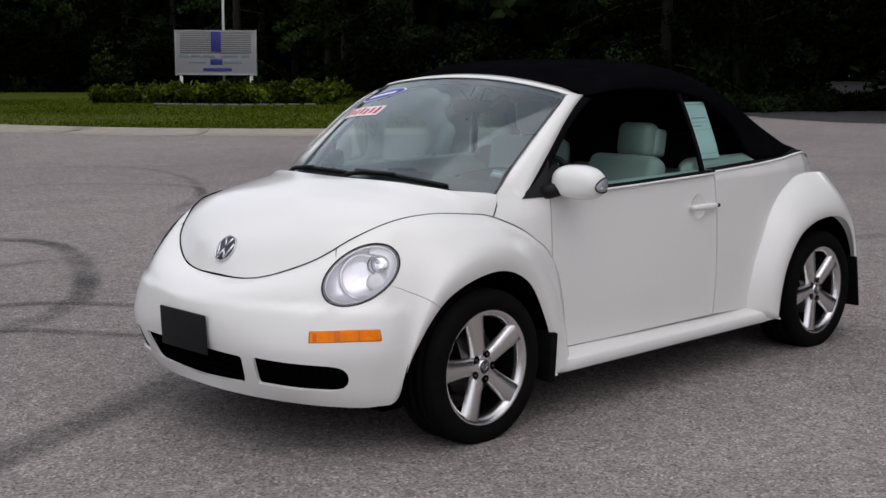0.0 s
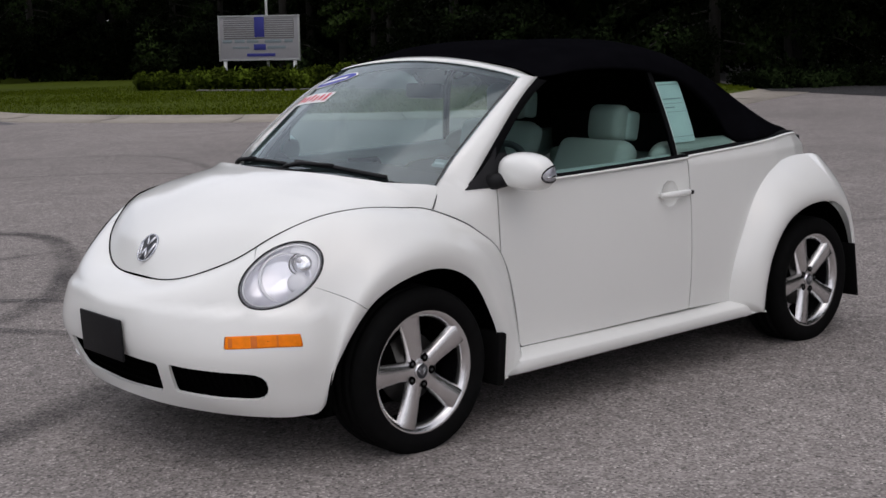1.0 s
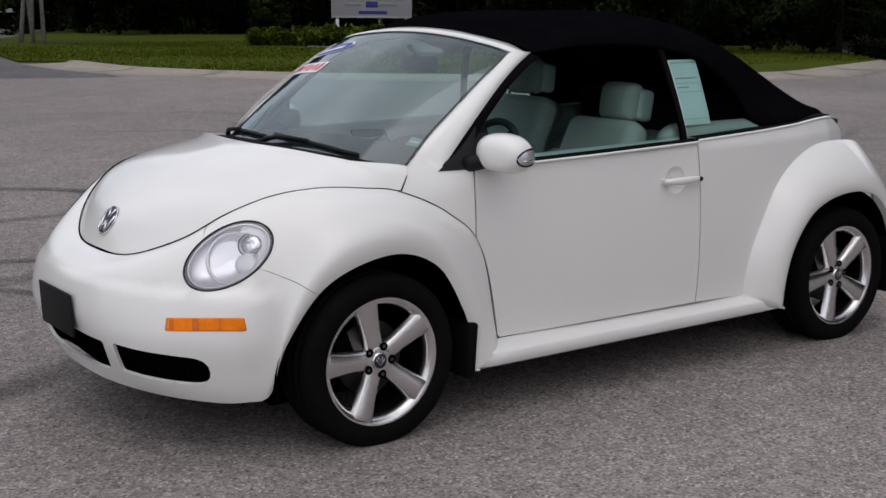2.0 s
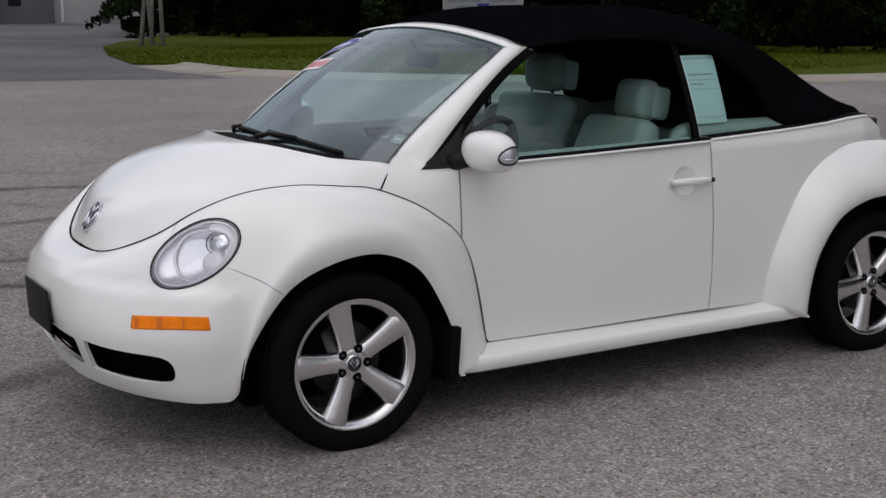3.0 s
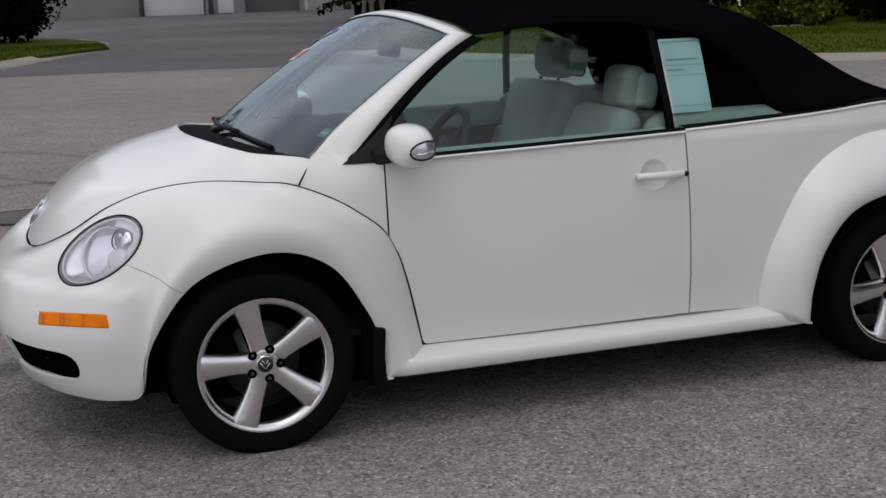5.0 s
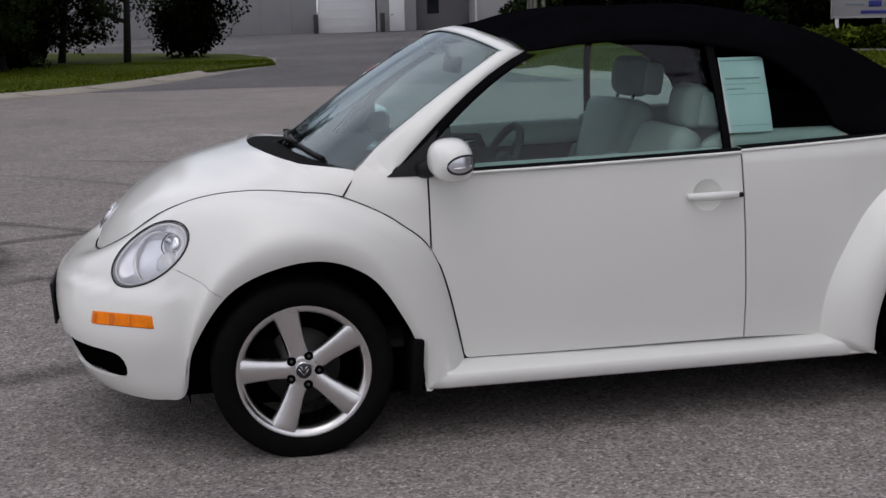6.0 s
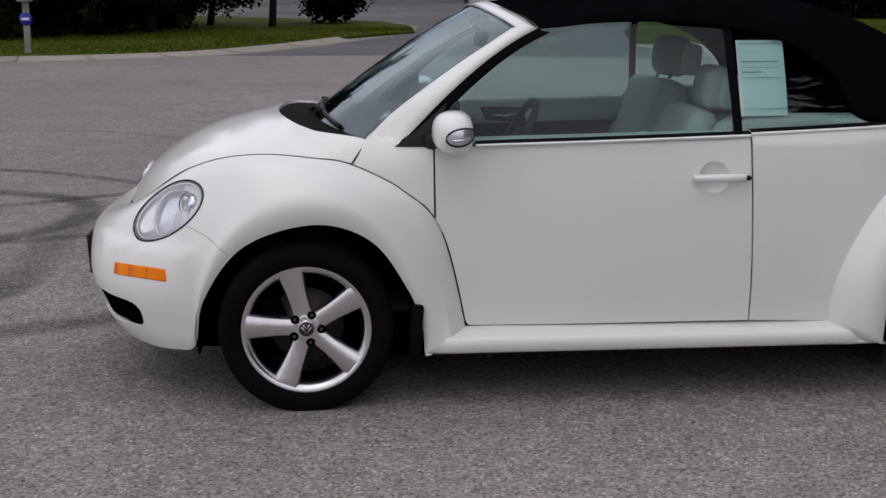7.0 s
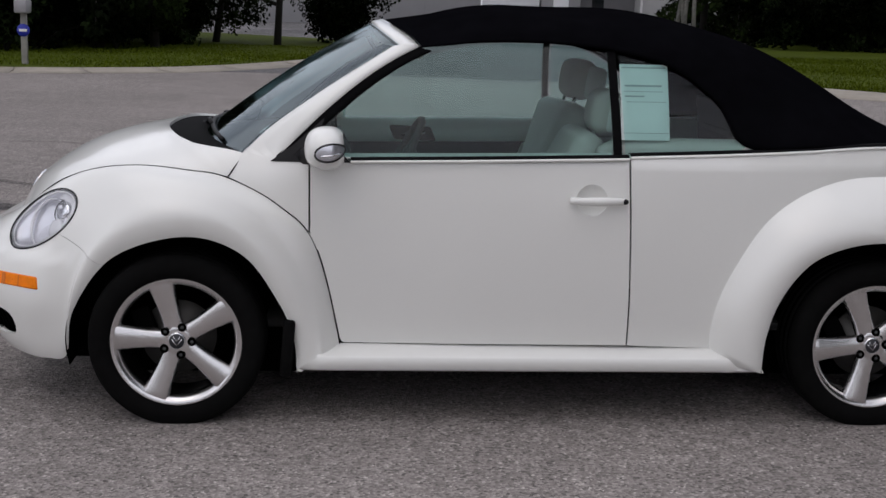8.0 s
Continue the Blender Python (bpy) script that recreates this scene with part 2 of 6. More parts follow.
    if both:
        # the other half, welded along the middle
        k = len(verts)
        twin = {i: (i if abs(v[1]) < 1e-5 and i < len(p) else k + i) for i, v in enumerate(verts)}
        nors = [(a, 0 if abs(v[1]) < 1e-5 and i < len(p) else b, c) for i, ((a, b, c), v) in enumerate(zip(nors, verts))]
        faces = faces + [tuple(twin[i] for i in f[::-1]) for f in faces]
        verts = verts + [(x, -y, z) for x, y, z in verts]
        nors = nors + [(a, -b, c) for a, b, c in nors]
    elif side < 0:
        verts = [(x, -y, z) for x, y, z in verts]
        nors = [(a, -b, c) for a, b, c in nors]
        faces = [f[::-1] for f in faces]
    me = bpy.data.meshes.new(name)
    me.from_pydata(verts, [], faces)
    me.polygons.foreach_set("use_smooth", [True] * len(faces))
    me.normals_split_custom_set_from_vertices(nors)
    return link_mesh(name, me, parent, label, mat)


def locate(F, proj, targets, u0, v0):
    """The (u, v) at which the surface F, seen along one direction, shows at the targets."""
    u, v = np.full(len(targets), float(u0)), np.full(len(targets), float(v0))
    tg = np.asarray(targets, float)
    for _ in range(40):
        e = 1e-4
        g = proj(F(u, v))
        gu, gv = (proj(F(u + e, v)) - g) / e, (proj(F(u, v + e)) - g) / e
        r = tg - g
        det = gu[:, 0] * gv[:, 1] - gu[:, 1] * gv[:, 0]
        det = np.where(np.abs(det) < 1e-9, 1e-9, det)
        su = (r[:, 0] * gv[:, 1] - r[:, 1] * gv[:, 0]) / det
        sv = (gu[:, 0] * r[:, 1] - gu[:, 1] * r[:, 0]) / det
        u, v = u + np.clip(su, -0.4, 0.4), v + np.clip(sv, -0.12, 0.12)
    return np.stack([u, v], 1)


def round_loop(corners, r, n=5):
    """A polygon with its corners rounded."""
    c = np.asarray(corners, float)
    rr = r if isinstance(r, (list, tuple)) else [r] * len(c)
    out = []
    for i in range(len(c)):
        a, b, d = c[i - 1], c[i], c[(i + 1) % len(c)]
        p, q = a - b, d - b
        lp, lq = np.linalg.norm(p), np.linalg.norm(q)
        k = min(rr[i], lp * 0.49, lq * 0.49)
        p, q = b + p / lp * k, b + q / lq * k
        for t in np.linspace(0, 1, n):
            out.append((1 - t)**2 * p + 2 * (1 - t) * t * b + t**2 * q)
    return np.array(out)

# ---- ground ----
def asphalt_mat(name, color, speck, scale, patch):
    """Worn asphalt: stones of about a centimetre in a darker binder, with wide pale and dark patches."""
    m = bpy.data.materials.new(name)
    m.use_nodes = True
    n, l = m.node_tree.nodes, m.node_tree.links
    b = n["Principled BSDF"]
    b.inputs["Roughness"].default_value = 0.92
    b.inputs["Specular IOR Level"].default_value = 0.2
    tc = n.new("ShaderNodeTexCoord")
    vor, fine, wide, mid = n.new("ShaderNodeTexVoronoi"), n.new("ShaderNodeTexNoise"), n.new("ShaderNodeTexNoise"), n.new("ShaderNodeTexNoise")
    vor.inputs["Scale"].default_value = scale
    fine.inputs["Scale"].default_value, fine.inputs["Detail"].default_value = scale * 0.55, 5.0
    wide.inputs["Scale"].default_value, wide.inputs["Detail"].default_value = 0.16, 5.0
    mid.inputs["Scale"].default_value, mid.inputs["Detail"].default_value = 1.7, 6.0
    for t in (vor, fine, wide, mid):
        l.new(tc.outputs["Object"], t.inputs["Vector"])
    sep = n.new("ShaderNodeSeparateColor")
    l.new(vor.outputs["Color"], sep.inputs[0])
    def rng(src, f0, f1, t0, t1):
        r = n.new("ShaderNodeMapRange")
        for k, v in (("From Min", f0), ("From Max", f1), ("To Min", t0), ("To Max", t1)):
            r.inputs[k].default_value = v
        l.new(src, r.inputs["Value"])
        return r.outputs["Result"]
    def mul(a, c):
        x = n.new("ShaderNodeMath")
        x.operation = 'MULTIPLY'
        l.new(a, x.inputs[0])
        l.new(c, x.inputs[1])
        return x.outputs[0]
    f = mul(rng(sep.outputs[0], 0, 1, 1 - speck, 1 + speck), rng(fine.outputs["Fac"], 0.3, 0.7, 1 - speck * .4, 1 + speck * .4))
    f = mul(f, rng(sep.outputs[1], .84, .92, 1.0, 1.55))
    f = mul(f, rng(sep.outputs[2], .82, .90, 1.0, .58))
    f = mul(f, rng(wide.outputs["Fac"], 0.3, 0.7, 1 - patch, 1 + patch))
    blot = n.new("ShaderNodeTexNoise")
    blot.inputs["Scale"].default_value, blot.inputs["Detail"].default_value = scale * .13, 3.0
    l.new(tc.outputs["Object"], blot.inputs["Vector"])
    f = mul(f, rng(blot.outputs["Fac"], 0.3, 0.7, 0.86, 1.14))
    pits = n.new("ShaderNodeTexNoise")
    pits.inputs["Scale"].default_value, pits.inputs["Detail"].default_value = scale * .42, 2.0
    l.new(tc.outputs["Object"], pits.inputs["Vector"])
    f = mul(f, rng(pits.outputs["Fac"], 0.60, 0.70, 1.03, 0.62))
    f = mul(f, rng(mid.outputs["Fac"], 0.3, 0.7, 1 - patch * .5, 1 + patch * .5))
    sc = n.new("ShaderNodeVectorMath")
    sc.operation = 'SCALE'
    sc.inputs[0].default_value = color
    l.new(f, sc.inputs["Scale"])
    l.new(sc.outputs[0], b.inputs["Base Color"])
    bp = n.new("ShaderNodeBump")
    bp.inputs["Strength"].default_value, bp.inputs["Distance"].default_value = 0.55, 0.006
    l.new(vor.outputs["Distance"], bp.inputs["Height"])
    l.new(bp.outputs["Normal"], b.inputs["Normal"])
    return m


def leaf_mat(name, color, var=0.5, clumps=None):
    """Leaves varied one by one; clumps (size, dark, light): lit boughs and shaded ones painted in by noise."""
    m = bpy.data.materials.new(name)
    m.use_nodes = True
    n, l = m.node_tree.nodes, m.node_tree.links
    b = n["Principled BSDF"]
    b.inputs["Roughness"].default_value = 0.7
    b.inputs["Specular IOR Level"].default_value = 0.02
    geo, oi = n.new("ShaderNodeNewGeometry"), n.new("ShaderNodeObjectInfo")
    ad = n.new("ShaderNodeMath")
    ad.operation = 'ADD'
    l.new(geo.outputs["Random Per Island"], ad.inputs[0])
    l.new(oi.outputs["Random"], ad.inputs[1])
    mr = n.new("ShaderNodeMapRange")
    mr.inputs["From Max"].default_value = 2.0
    mr.inputs["To Min"].default_value, mr.inputs["To Max"].default_value = 1 - var, 1 + var
    l.new(ad.outputs[0], mr.inputs["Value"])
    sc = n.new("ShaderNodeVectorMath")
    sc.operation = 'SCALE'
    sc.inputs[0].default_value = color
    l.new(mr.outputs["Result"], sc.inputs["Scale"])
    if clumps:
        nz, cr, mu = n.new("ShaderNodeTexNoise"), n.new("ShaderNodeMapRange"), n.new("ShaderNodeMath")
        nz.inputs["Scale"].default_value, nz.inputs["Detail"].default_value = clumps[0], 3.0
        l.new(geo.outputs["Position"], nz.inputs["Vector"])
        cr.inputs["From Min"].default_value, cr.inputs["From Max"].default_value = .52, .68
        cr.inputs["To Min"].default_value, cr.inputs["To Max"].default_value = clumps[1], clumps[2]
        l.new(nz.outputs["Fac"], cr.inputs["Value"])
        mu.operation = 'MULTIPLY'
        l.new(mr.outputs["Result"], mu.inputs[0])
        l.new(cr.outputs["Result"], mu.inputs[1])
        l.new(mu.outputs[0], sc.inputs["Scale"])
    l.new(sc.outputs[0], b.inputs["Base Color"])
    return m


ASPHALT = asphalt_mat("lot_asphalt", (0.224, 0.202, 0.191), 0.31, 105, 0.16)
DRIVE = asphalt_mat("drive_asphalt", (0.115, 0.11, 0.112), 0.45, 105, 0.25)
# the right-hand drive's tree shade is put into this darker asphalt
SHADED_DRIVE = asphalt_mat("shaded_drive_asphalt", (0.035, 0.034, 0.035), 0.4, 105, 0.25)
CONCRETE = node_mat("kerb_concrete", (0.285, 0.257, 0.218), 0.9, var=0.2, scale=5, bump=0.3, bump_scale=90)
GRASSM = node_mat("lawn_soil", (0.050, 0.068, 0.004), 0.95, var=0.25, scale=2.5, bump=0.6, bump_scale=60, spec=0.1)
BLADE = leaf_mat("grass_blades", (0.060, 0.080, 0.005), 0.25)
# the woods' deep shade and lit boughs are put into these leaf colours
PINE = leaf_mat("shaded_needles", (0.0075, 0.0125, 0.004), 0.5, (.5, .35, 2.6))
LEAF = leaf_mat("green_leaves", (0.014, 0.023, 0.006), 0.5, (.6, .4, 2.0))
JUNIPER = leaf_mat("juniper_green", (0.070, 0.100, 0.010), 0.5, (1.6, .45, 1.7))
BARK = node_mat("bark", (0.014, 0.012, 0.010), 0.95, var=0.4, scale=8, bump=0.8, bump_scale=25)

GROUND_Z = .017  # height fitted to the camera's view; the tyres sink a little into it
bm = bmesh.new()
bmesh.ops.create_grid(bm, x_segments=8, y_segments=8, size=500, matrix=pose(0, 0, GROUND_Z))
tagged(part("ground", bm, ASPHALT, None, "", False), "worn grey asphalt lot with tyre marks", "ground", kind="structure")


def flat(u, v):
    return np.stack([np.asarray(u, float), np.asarray(v, float), np.zeros(np.shape(u))], -1)


def smooth_line(pts, n):
    f = spline(pts)
    return [tuple(f(s)) for s in np.linspace(0, len(pts) - 1, n)]


LEFT_KERB = smooth_line([(-60, 19.2), (-30, 19.0), (-12, 18.8), (-6, 19.1), (-4, 19.6), (-2.2, 20.8), (-.6, 23.3), (1.0, 27.3)], 64)
RIGHT_KERB = smooth_line([(7.0, 24.2), (7.1, 21.0), (7.9, 18.9), (9.2, 16.9), (11, 15.1), (13.5, 13.3), (16.5, 12.0), (19, 11.7), (21.5, 12.5), (25, 13.7)], 56)


def sheet_on(name, loop, z, mat, label, category, step, relief=0.0, depth=0.02):
    def F(u, v):
        p = flat(u, v)
        h = np.array([noise.noise((float(a) * .25, float(b) * .25, 0)) for a, b in zip(np.ravel(u), np.ravel(v))]).reshape(np.shape(u)) if relief else 0
        p[..., 2] = z + relief * h
        return p
    return tagged(panel(name, F, loop, mat, None, "", step=step, depth=depth, out=1), label, category, kind="structure")


sheet_on("drive", [(1.0, 20.8), (4.6, 19.9), (7.2, 19.0), (7.6, 22.6), (8.2, 29.5), (9.6, 35.6), (13, 42), (60, 62), (60, 75), (-20, 75), (-20, 46), (2.5, 40), (2.9, 36), (2.4, 31), (.8, 27.0), (-.9, 23.4), (-2.3, 21.2), (-1.8, 20.9)], GROUND_Z + .004, DRIVE, "dark asphalt driveway", "driveway", 4.0, 0, 0)
sheet_on("drive", [(25.2, 15.0), (24, 11), (26, 6), (90, 30), (90, 60), (46, 35), (32, 22)], GROUND_Z + .004, SHADED_DRIVE, "dark asphalt driveway", "driveway", 5.0, 0, 0)


def inset(line, d):
    """The line moved sideways to its left by d."""
    out = []
    for i, p in enumerate(line):
        a, b = Vector(line[max(0, i - 1)]), Vector(line[min(len(line) - 1, i + 1)])
        t = (b - a).normalized()
        out.append((p[0] - t.y * d, p[1] + t.x * d))
    return out


def kerb(line, scale=1.0):
    k = thing("kerb", "weathered pale concrete gutter and low kerb with cracks", "kerb", kind="structure")
    # lengths of three metres or so with open joints between them
    per = 7
    wide = {d: inset(line, d * scale) for d in (0, .9, 1.08, 1.14, 1.26, 1.28)}
    for i in range(0, len(line) - 1, per):
        seg = line[i:i + per + 1]
        if len(seg) < 2:
            continue
        V = []
        for j, q in enumerate(seg):
            for d, z in ((0, .0), (0, .010), (.9, .022), (1.08, .055), (1.14, .070), (1.26, .072), (1.28, .04)):
                pts = wide[d][i:i + per + 1]
                x, y = pts[j]
                if j == 0 and i > 0:
                    nx = pts[1]
                    w = math.hypot(nx[0] - x, nx[1] - y)
                    x, y = x + (nx[0] - x) * .012 / w, y + (nx[1] - y) * .012 / w
                V.append((x, y, z + GROUND_Z))
        n_ = len(seg)
        F_ = grid_faces(n_, 7) + [tuple(range(7)), tuple(range((n_ - 1) * 7, n_ * 7))[::-1]]
        solid("kerb_stone", V, F_, CONCRETE, k, angle=30)
    return k


kerb(LEFT_KERB, .6)
kerb(RIGHT_KERB)
left_in = inset(LEFT_KERB, .75)
right_in = inset(RIGHT_KERB, 1.25)
LEFT_LAWN = left_in + [(2.45, 31), (2.6, 36), (1.8, 40), (-4, 46), (-60, 60)]
RIGHT_LAWN = right_in + [(28, 18.5), (34, 24), (46, 36), (70, 60), (38, 58), (18, 50), (11.5, 40), (9.4, 35), (8.1, 30), (7.2, 25)]
sheet_on("lawn", LEFT_LAWN, .075, GRASSM, "mown green lawn behind the kerb", "lawn", 1.6, .04, .1)
sheet_on("lawn", RIGHT_LAWN, .075, GRASSM, "mown green lawn round the sign", "lawn", 1.6, .04, .1)


def blades(loop, n, seed, box_):
    rng = np.random.default_rng(seed)
    P = np.stack([rng.uniform(box_[0], box_[2], n), rng.uniform(box_[1], box_[3], n)], 1)
    P = P[inside(np.array(loop), P)]
    k = len(P)
    a = rng.uniform(0, FULL_T, k)
    h = rng.uniform(.015, .05, k)
    w = rng.uniform(.012, .03, k)
    dx, dy = np.cos(a) * w, np.sin(a) * w
    lean = rng.normal(0, .03, (k, 2))
    z0 = np.full(k, .06)
    v = np.stack([np.stack([P[:, 0] - dx, P[:, 1] - dy, z0], 1), np.stack([P[:, 0] + dx, P[:, 1] + dy, z0], 1), np.stack([P[:, 0] + lean[:, 0], P[:, 1] + lean[:, 1], z0 + h + .02], 1)], 1).reshape(-1, 3)
    me = bpy.data.meshes.new("grass")
    me.from_pydata([tuple(p) for p in v], [], [(3 * i, 3 * i + 1, 3 * i + 2) for i in range(k)])
    return tagged(link_mesh("grass", me, None, "", BLADE), "short green grass blades on the lawn", "grass", kind="stuff")


FULL_T = 2 * math.pi
blades(LEFT_LAWN, 60000, 3, (-25, 20.5, 3, 34))
blades(RIGHT_LAWN, 60000, 4, (6.5, 15, 27, 34))


# tyre marks
def mark_mat():
    m = bpy.data.materials.new("tyre_mark_rubber")
    m.use_nodes = True
    n, l = m.node_tree.nodes, m.node_tree.links
    b = n["Principled BSDF"]
    b.inputs["Base Color"].default_value = (0.035, 0.033, 0.034, 1)
    b.inputs["Roughness"].default_value = 0.85
    uv, sp = n.new("ShaderNodeUVMap"), n.new("ShaderNodeSeparateXYZ")
    uv.uv_map = "along"
    l.new(uv.outputs[0], sp.inputs[0])
    tri = n.new("ShaderNodeMath")
    tri.operation = 'PINGPONG'
    tri.inputs[1].default_value = 0.5
    l.new(sp.outputs["X"], tri.inputs[0])
    tc, nz, n2 = n.new("ShaderNodeTexCoord"), n.new("ShaderNodeTexNoise"), n.new("ShaderNodeTexNoise")
    nz.inputs["Scale"].default_value, nz.inputs["Detail"].default_value = 60, 3
    n2.inputs["Scale"].default_value, n2.inputs["Detail"].default_value = 1.6, 4
    l.new(tc.outputs["Object"], nz.inputs["Vector"])
    l.new(tc.outputs["Object"], n2.inputs["Vector"])
    def rng(src, f0, f1, t0, t1):
        r = n.new("ShaderNodeMapRange")
        for k, v in (("From Min", f0), ("From Max", f1), ("To Min", t0), ("To Max", t1)):
            r.inputs[k].default_value = v
        l.new(src, r.inputs["Value"])
        return r.outputs["Result"]
    cur = rng(tri.outputs[0], 0.02, 0.3, 0, 1)
    for src, a in ((rng(nz.outputs["Fac"], .35, .65, .35, 1.0), 0), (rng(n2.outputs["Fac"], .3, .65, .15, 1.0), 0), (sp.outputs["Y"], 0)):
        x = n.new("ShaderNodeMath")
        x.operation = 'MULTIPLY'
        l.new(cur, x.inputs[0])
        l.new(src, x.inputs[1])
        cur = x.outputs[0]
    l.new(cur, b.inputs["Alpha"])
    return m


MARK = mark_mat()
mark_count = 0


def tyre_mark(pts, width, strength=.75):
    global mark_count
    mark_count += 1
    line = smooth_line(pts, 60)
    a, b = inset(line, -width / 2), inset(line, width / 2)
    z = GROUND_Z + .0045 + .0007 * mark_count
    me = bpy.data.meshes.new("tyre_mark")
    me.from_pydata([(x, y, z) for p in zip(a, b) for x, y in p], [], [(2 * i, 2 * i + 2, 2 * i + 3, 2 * i + 1) for i in range(59)])
    layer = me.uv_layers.new(name="along")
    for lp in me.loops:
        i, s = divmod(lp.vertex_index, 2)
        end = min(1, i / 8, (59 - i) / 8)
        layer.data[lp.index].uv = (s, strength * end)
    return tagged(link_mesh("tyre_mark", me, None, "", MARK), "dark curved tyre mark on asphalt", "tyre mark", group="tyre marks on the lot", kind="structure")


tyre_mark([(-1.2, 6.0), (.3, 6.1), (1.1, 5.75), (1.32, 5.2), (1.05, 4.3), (.55, 3.3), (.1, 2.75), (-.6, 2.3)], .24, .85)
tyre_mark([(-1.3, 3.0), (-.1, 3.08), (.5, 2.5), (.9, 1.9)], .16, .8)
tyre_mark([(-1.6, 2.75), (-.5, 2.42), (-.15, 2.05), (.2, 1.5), (.5, 1.0)], .16, .7)
tyre_mark([(-2.4, -.15), (-1.5, .28), (-.8, .6), (-.2, .95), (.6, 1.4)], .30, .6)
tyre_mark([(-6, 5.6), (-4, 5.55), (-2.5, 5.3), (-1.9, 5.0), (-1.3, 4.5), (-.6, 3.9)], .15, .7)
tyre_mark([(-5, 3.0), (-3.2, 3.4), (-2.1, 3.62), (-1.4, 4.0), (-.2, 4.4), (1.5, 4.5)], .16, .8)
tyre_mark([(-3.4, 1.7), (-2.4, 2.1), (-1.7, 2.6), (-1.5, 3.4), (-1.9, 4.0), (-2.9, 4.3), (-4.4, 4.2)], .26, .85)
tyre_mark([(-1.2, 3.6), (-1.5, 2.9), (-1.52, 2.1), (-1.5, 1.2), (-1.8, .4)], .34, .55)
tyre_mark([(-4.5, 1.6), (-3, 2.2), (-1.8, 2.35), (-.9, 2.75)], .15, .6)
tyre_mark([(-6, 8.2), (-3.2, 7.95), (-2.2, 7.9), (-1.2, 7.1), (-.1, 5.7), (.6, 4.6)], .14, .45)
tyre_mark([(-2.5, 9.3), (-.5, 8.3), (.3, 7.2), (1.2, 6.6)], .14, .4)
tyre_mark([(3.0, 12.2), (5.2, 11.2), (5.3, 9.6), (4.3, 7.6), (2.6, 5.8)], .18, .4)
tyre_mark([(2.4, 10.0), (4.0, 9.2), (4.6, 8.2), (3.9, 6.9)], .14, .35)
tyre_mark([(5.2, 4.2), (7.0, 3.6), (9, 4.2), (11, 5.4)], .18, .35)
tyre_mark([(4.2, 2.8), (5.6, 1.4), (7.5, .9), (9.5, 1.2)], .2, .3)

# drain cover
drain = thing("drain_cover", "round dark iron drain cover set in asphalt", "drain cover", (-.60, 4.43, GROUND_Z))
IRON = node_mat("rusty_iron", (0.115, 0.10, 0.10), 0.8, metal=0.3, var=0.35, scale=15, bump=0.4, bump_scale=60)
lathe("cover", [(.0, .010), (.285, .010), (.288, .004)], IRON, drain, "", 40, axis="z")
lathe("collar", [(.290, .004), (.292, .012), (.306, .011), (.312, .002)], BARK, drain, "", 40, axis="z")

# ---- workshop building ----
WALL = node_mat("grey_cladding", (0.30, 0.30, 0.31), 0.8, var=0.06, scale=1.5, bump=0.05, bump_scale=30)
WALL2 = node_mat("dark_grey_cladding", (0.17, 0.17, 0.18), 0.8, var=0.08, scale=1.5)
WALL3 = node_mat("pale_block_wall", (0.42, 0.42, 0.42), 0.85, var=0.08, scale=2.0, bump=0.2, bump_scale=12)
WHITEDOOR = node_mat("white_roller_door", (0.72, 0.73, 0.75), 0.55, var=0.05, scale=2.0)
PANE = node_mat("dark_pane", (0.015, 0.018, 0.02), 0.1, var=0.1, scale=1.0)
BY = 74.7
hall = thing("workshop", "long grey metal-clad workshop with a white roller door", "building", (8, BY, 0))


def hall_box(name, x0, x1, y0, y1, z0, z1, mat, label="", bevel=.01, parent=None):
    return boxed(name, (x1 - x0, y1 - y0, z1 - z0), pose((x0 + x1) / 2 - 8, (y0 + y1) / 2, (z0 + z1) / 2), mat, parent or hall, label, bevel)


hall_box("wall", -14, 8.5, 0, 8, 0, 6.2, WALL)
hall_box("wall", 12.2, 14.6, 0, 8, 0, 6.2, WALL)
hall_box("wall", 8.5, 12.2, 0.02, 8, 3.3, 6.2, WALL)
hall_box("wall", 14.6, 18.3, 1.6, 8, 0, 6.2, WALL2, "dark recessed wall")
hall_box("wall", 18.3, 34, 0, 8, 0, 6.2, WALL3, "pale block wall")
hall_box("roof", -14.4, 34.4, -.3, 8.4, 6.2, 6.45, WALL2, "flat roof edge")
for k in range(12):
    x = -13.4 + k * 1.85
    hall_box("cladding_rib", x, x + .05, -.03, 0, 0.1, 6.2, WALL, "", .005)
hall_box("roller_door", 8.6, 12.1, .12, .18, 0, 3.25, WHITEDOOR, "white roller door, shut")
for z in np.linspace(.4, 2.9, 6):
    hall_box("door_rib", 8.62, 12.08, .10, .12, z, z + .04, WHITEDOOR, "", .004)
for x in (8.25, 12.3):
    part("bollard", box(bmesh.new(), (.26, .3, 1.15), pose(x - 8 + .13, -.45, .575), .04), CHARCOAL, hall, "dark guard post")
hall_box("side_door", 12.94, 13.87, -.05, .0, 0.05, 2.1, WHITEDOOR, "pale steel door")
tube("handle", [(13.05 - 8, -.07, 1.0), (13.05 - 8, -.10, 1.05), (13.16 - 8, -.10, 1.05)], .02, GLOSS_BLACK, hall)
hall_box("window", 15.6, 16.35, 1.54, 1.6, 1.05, 2.4, PANE, "dark window")
hall_box("downpipe", 18.3, 18.42, -.12, 0, 0.1, 6.2, WHITE, "white downpipe", .02)
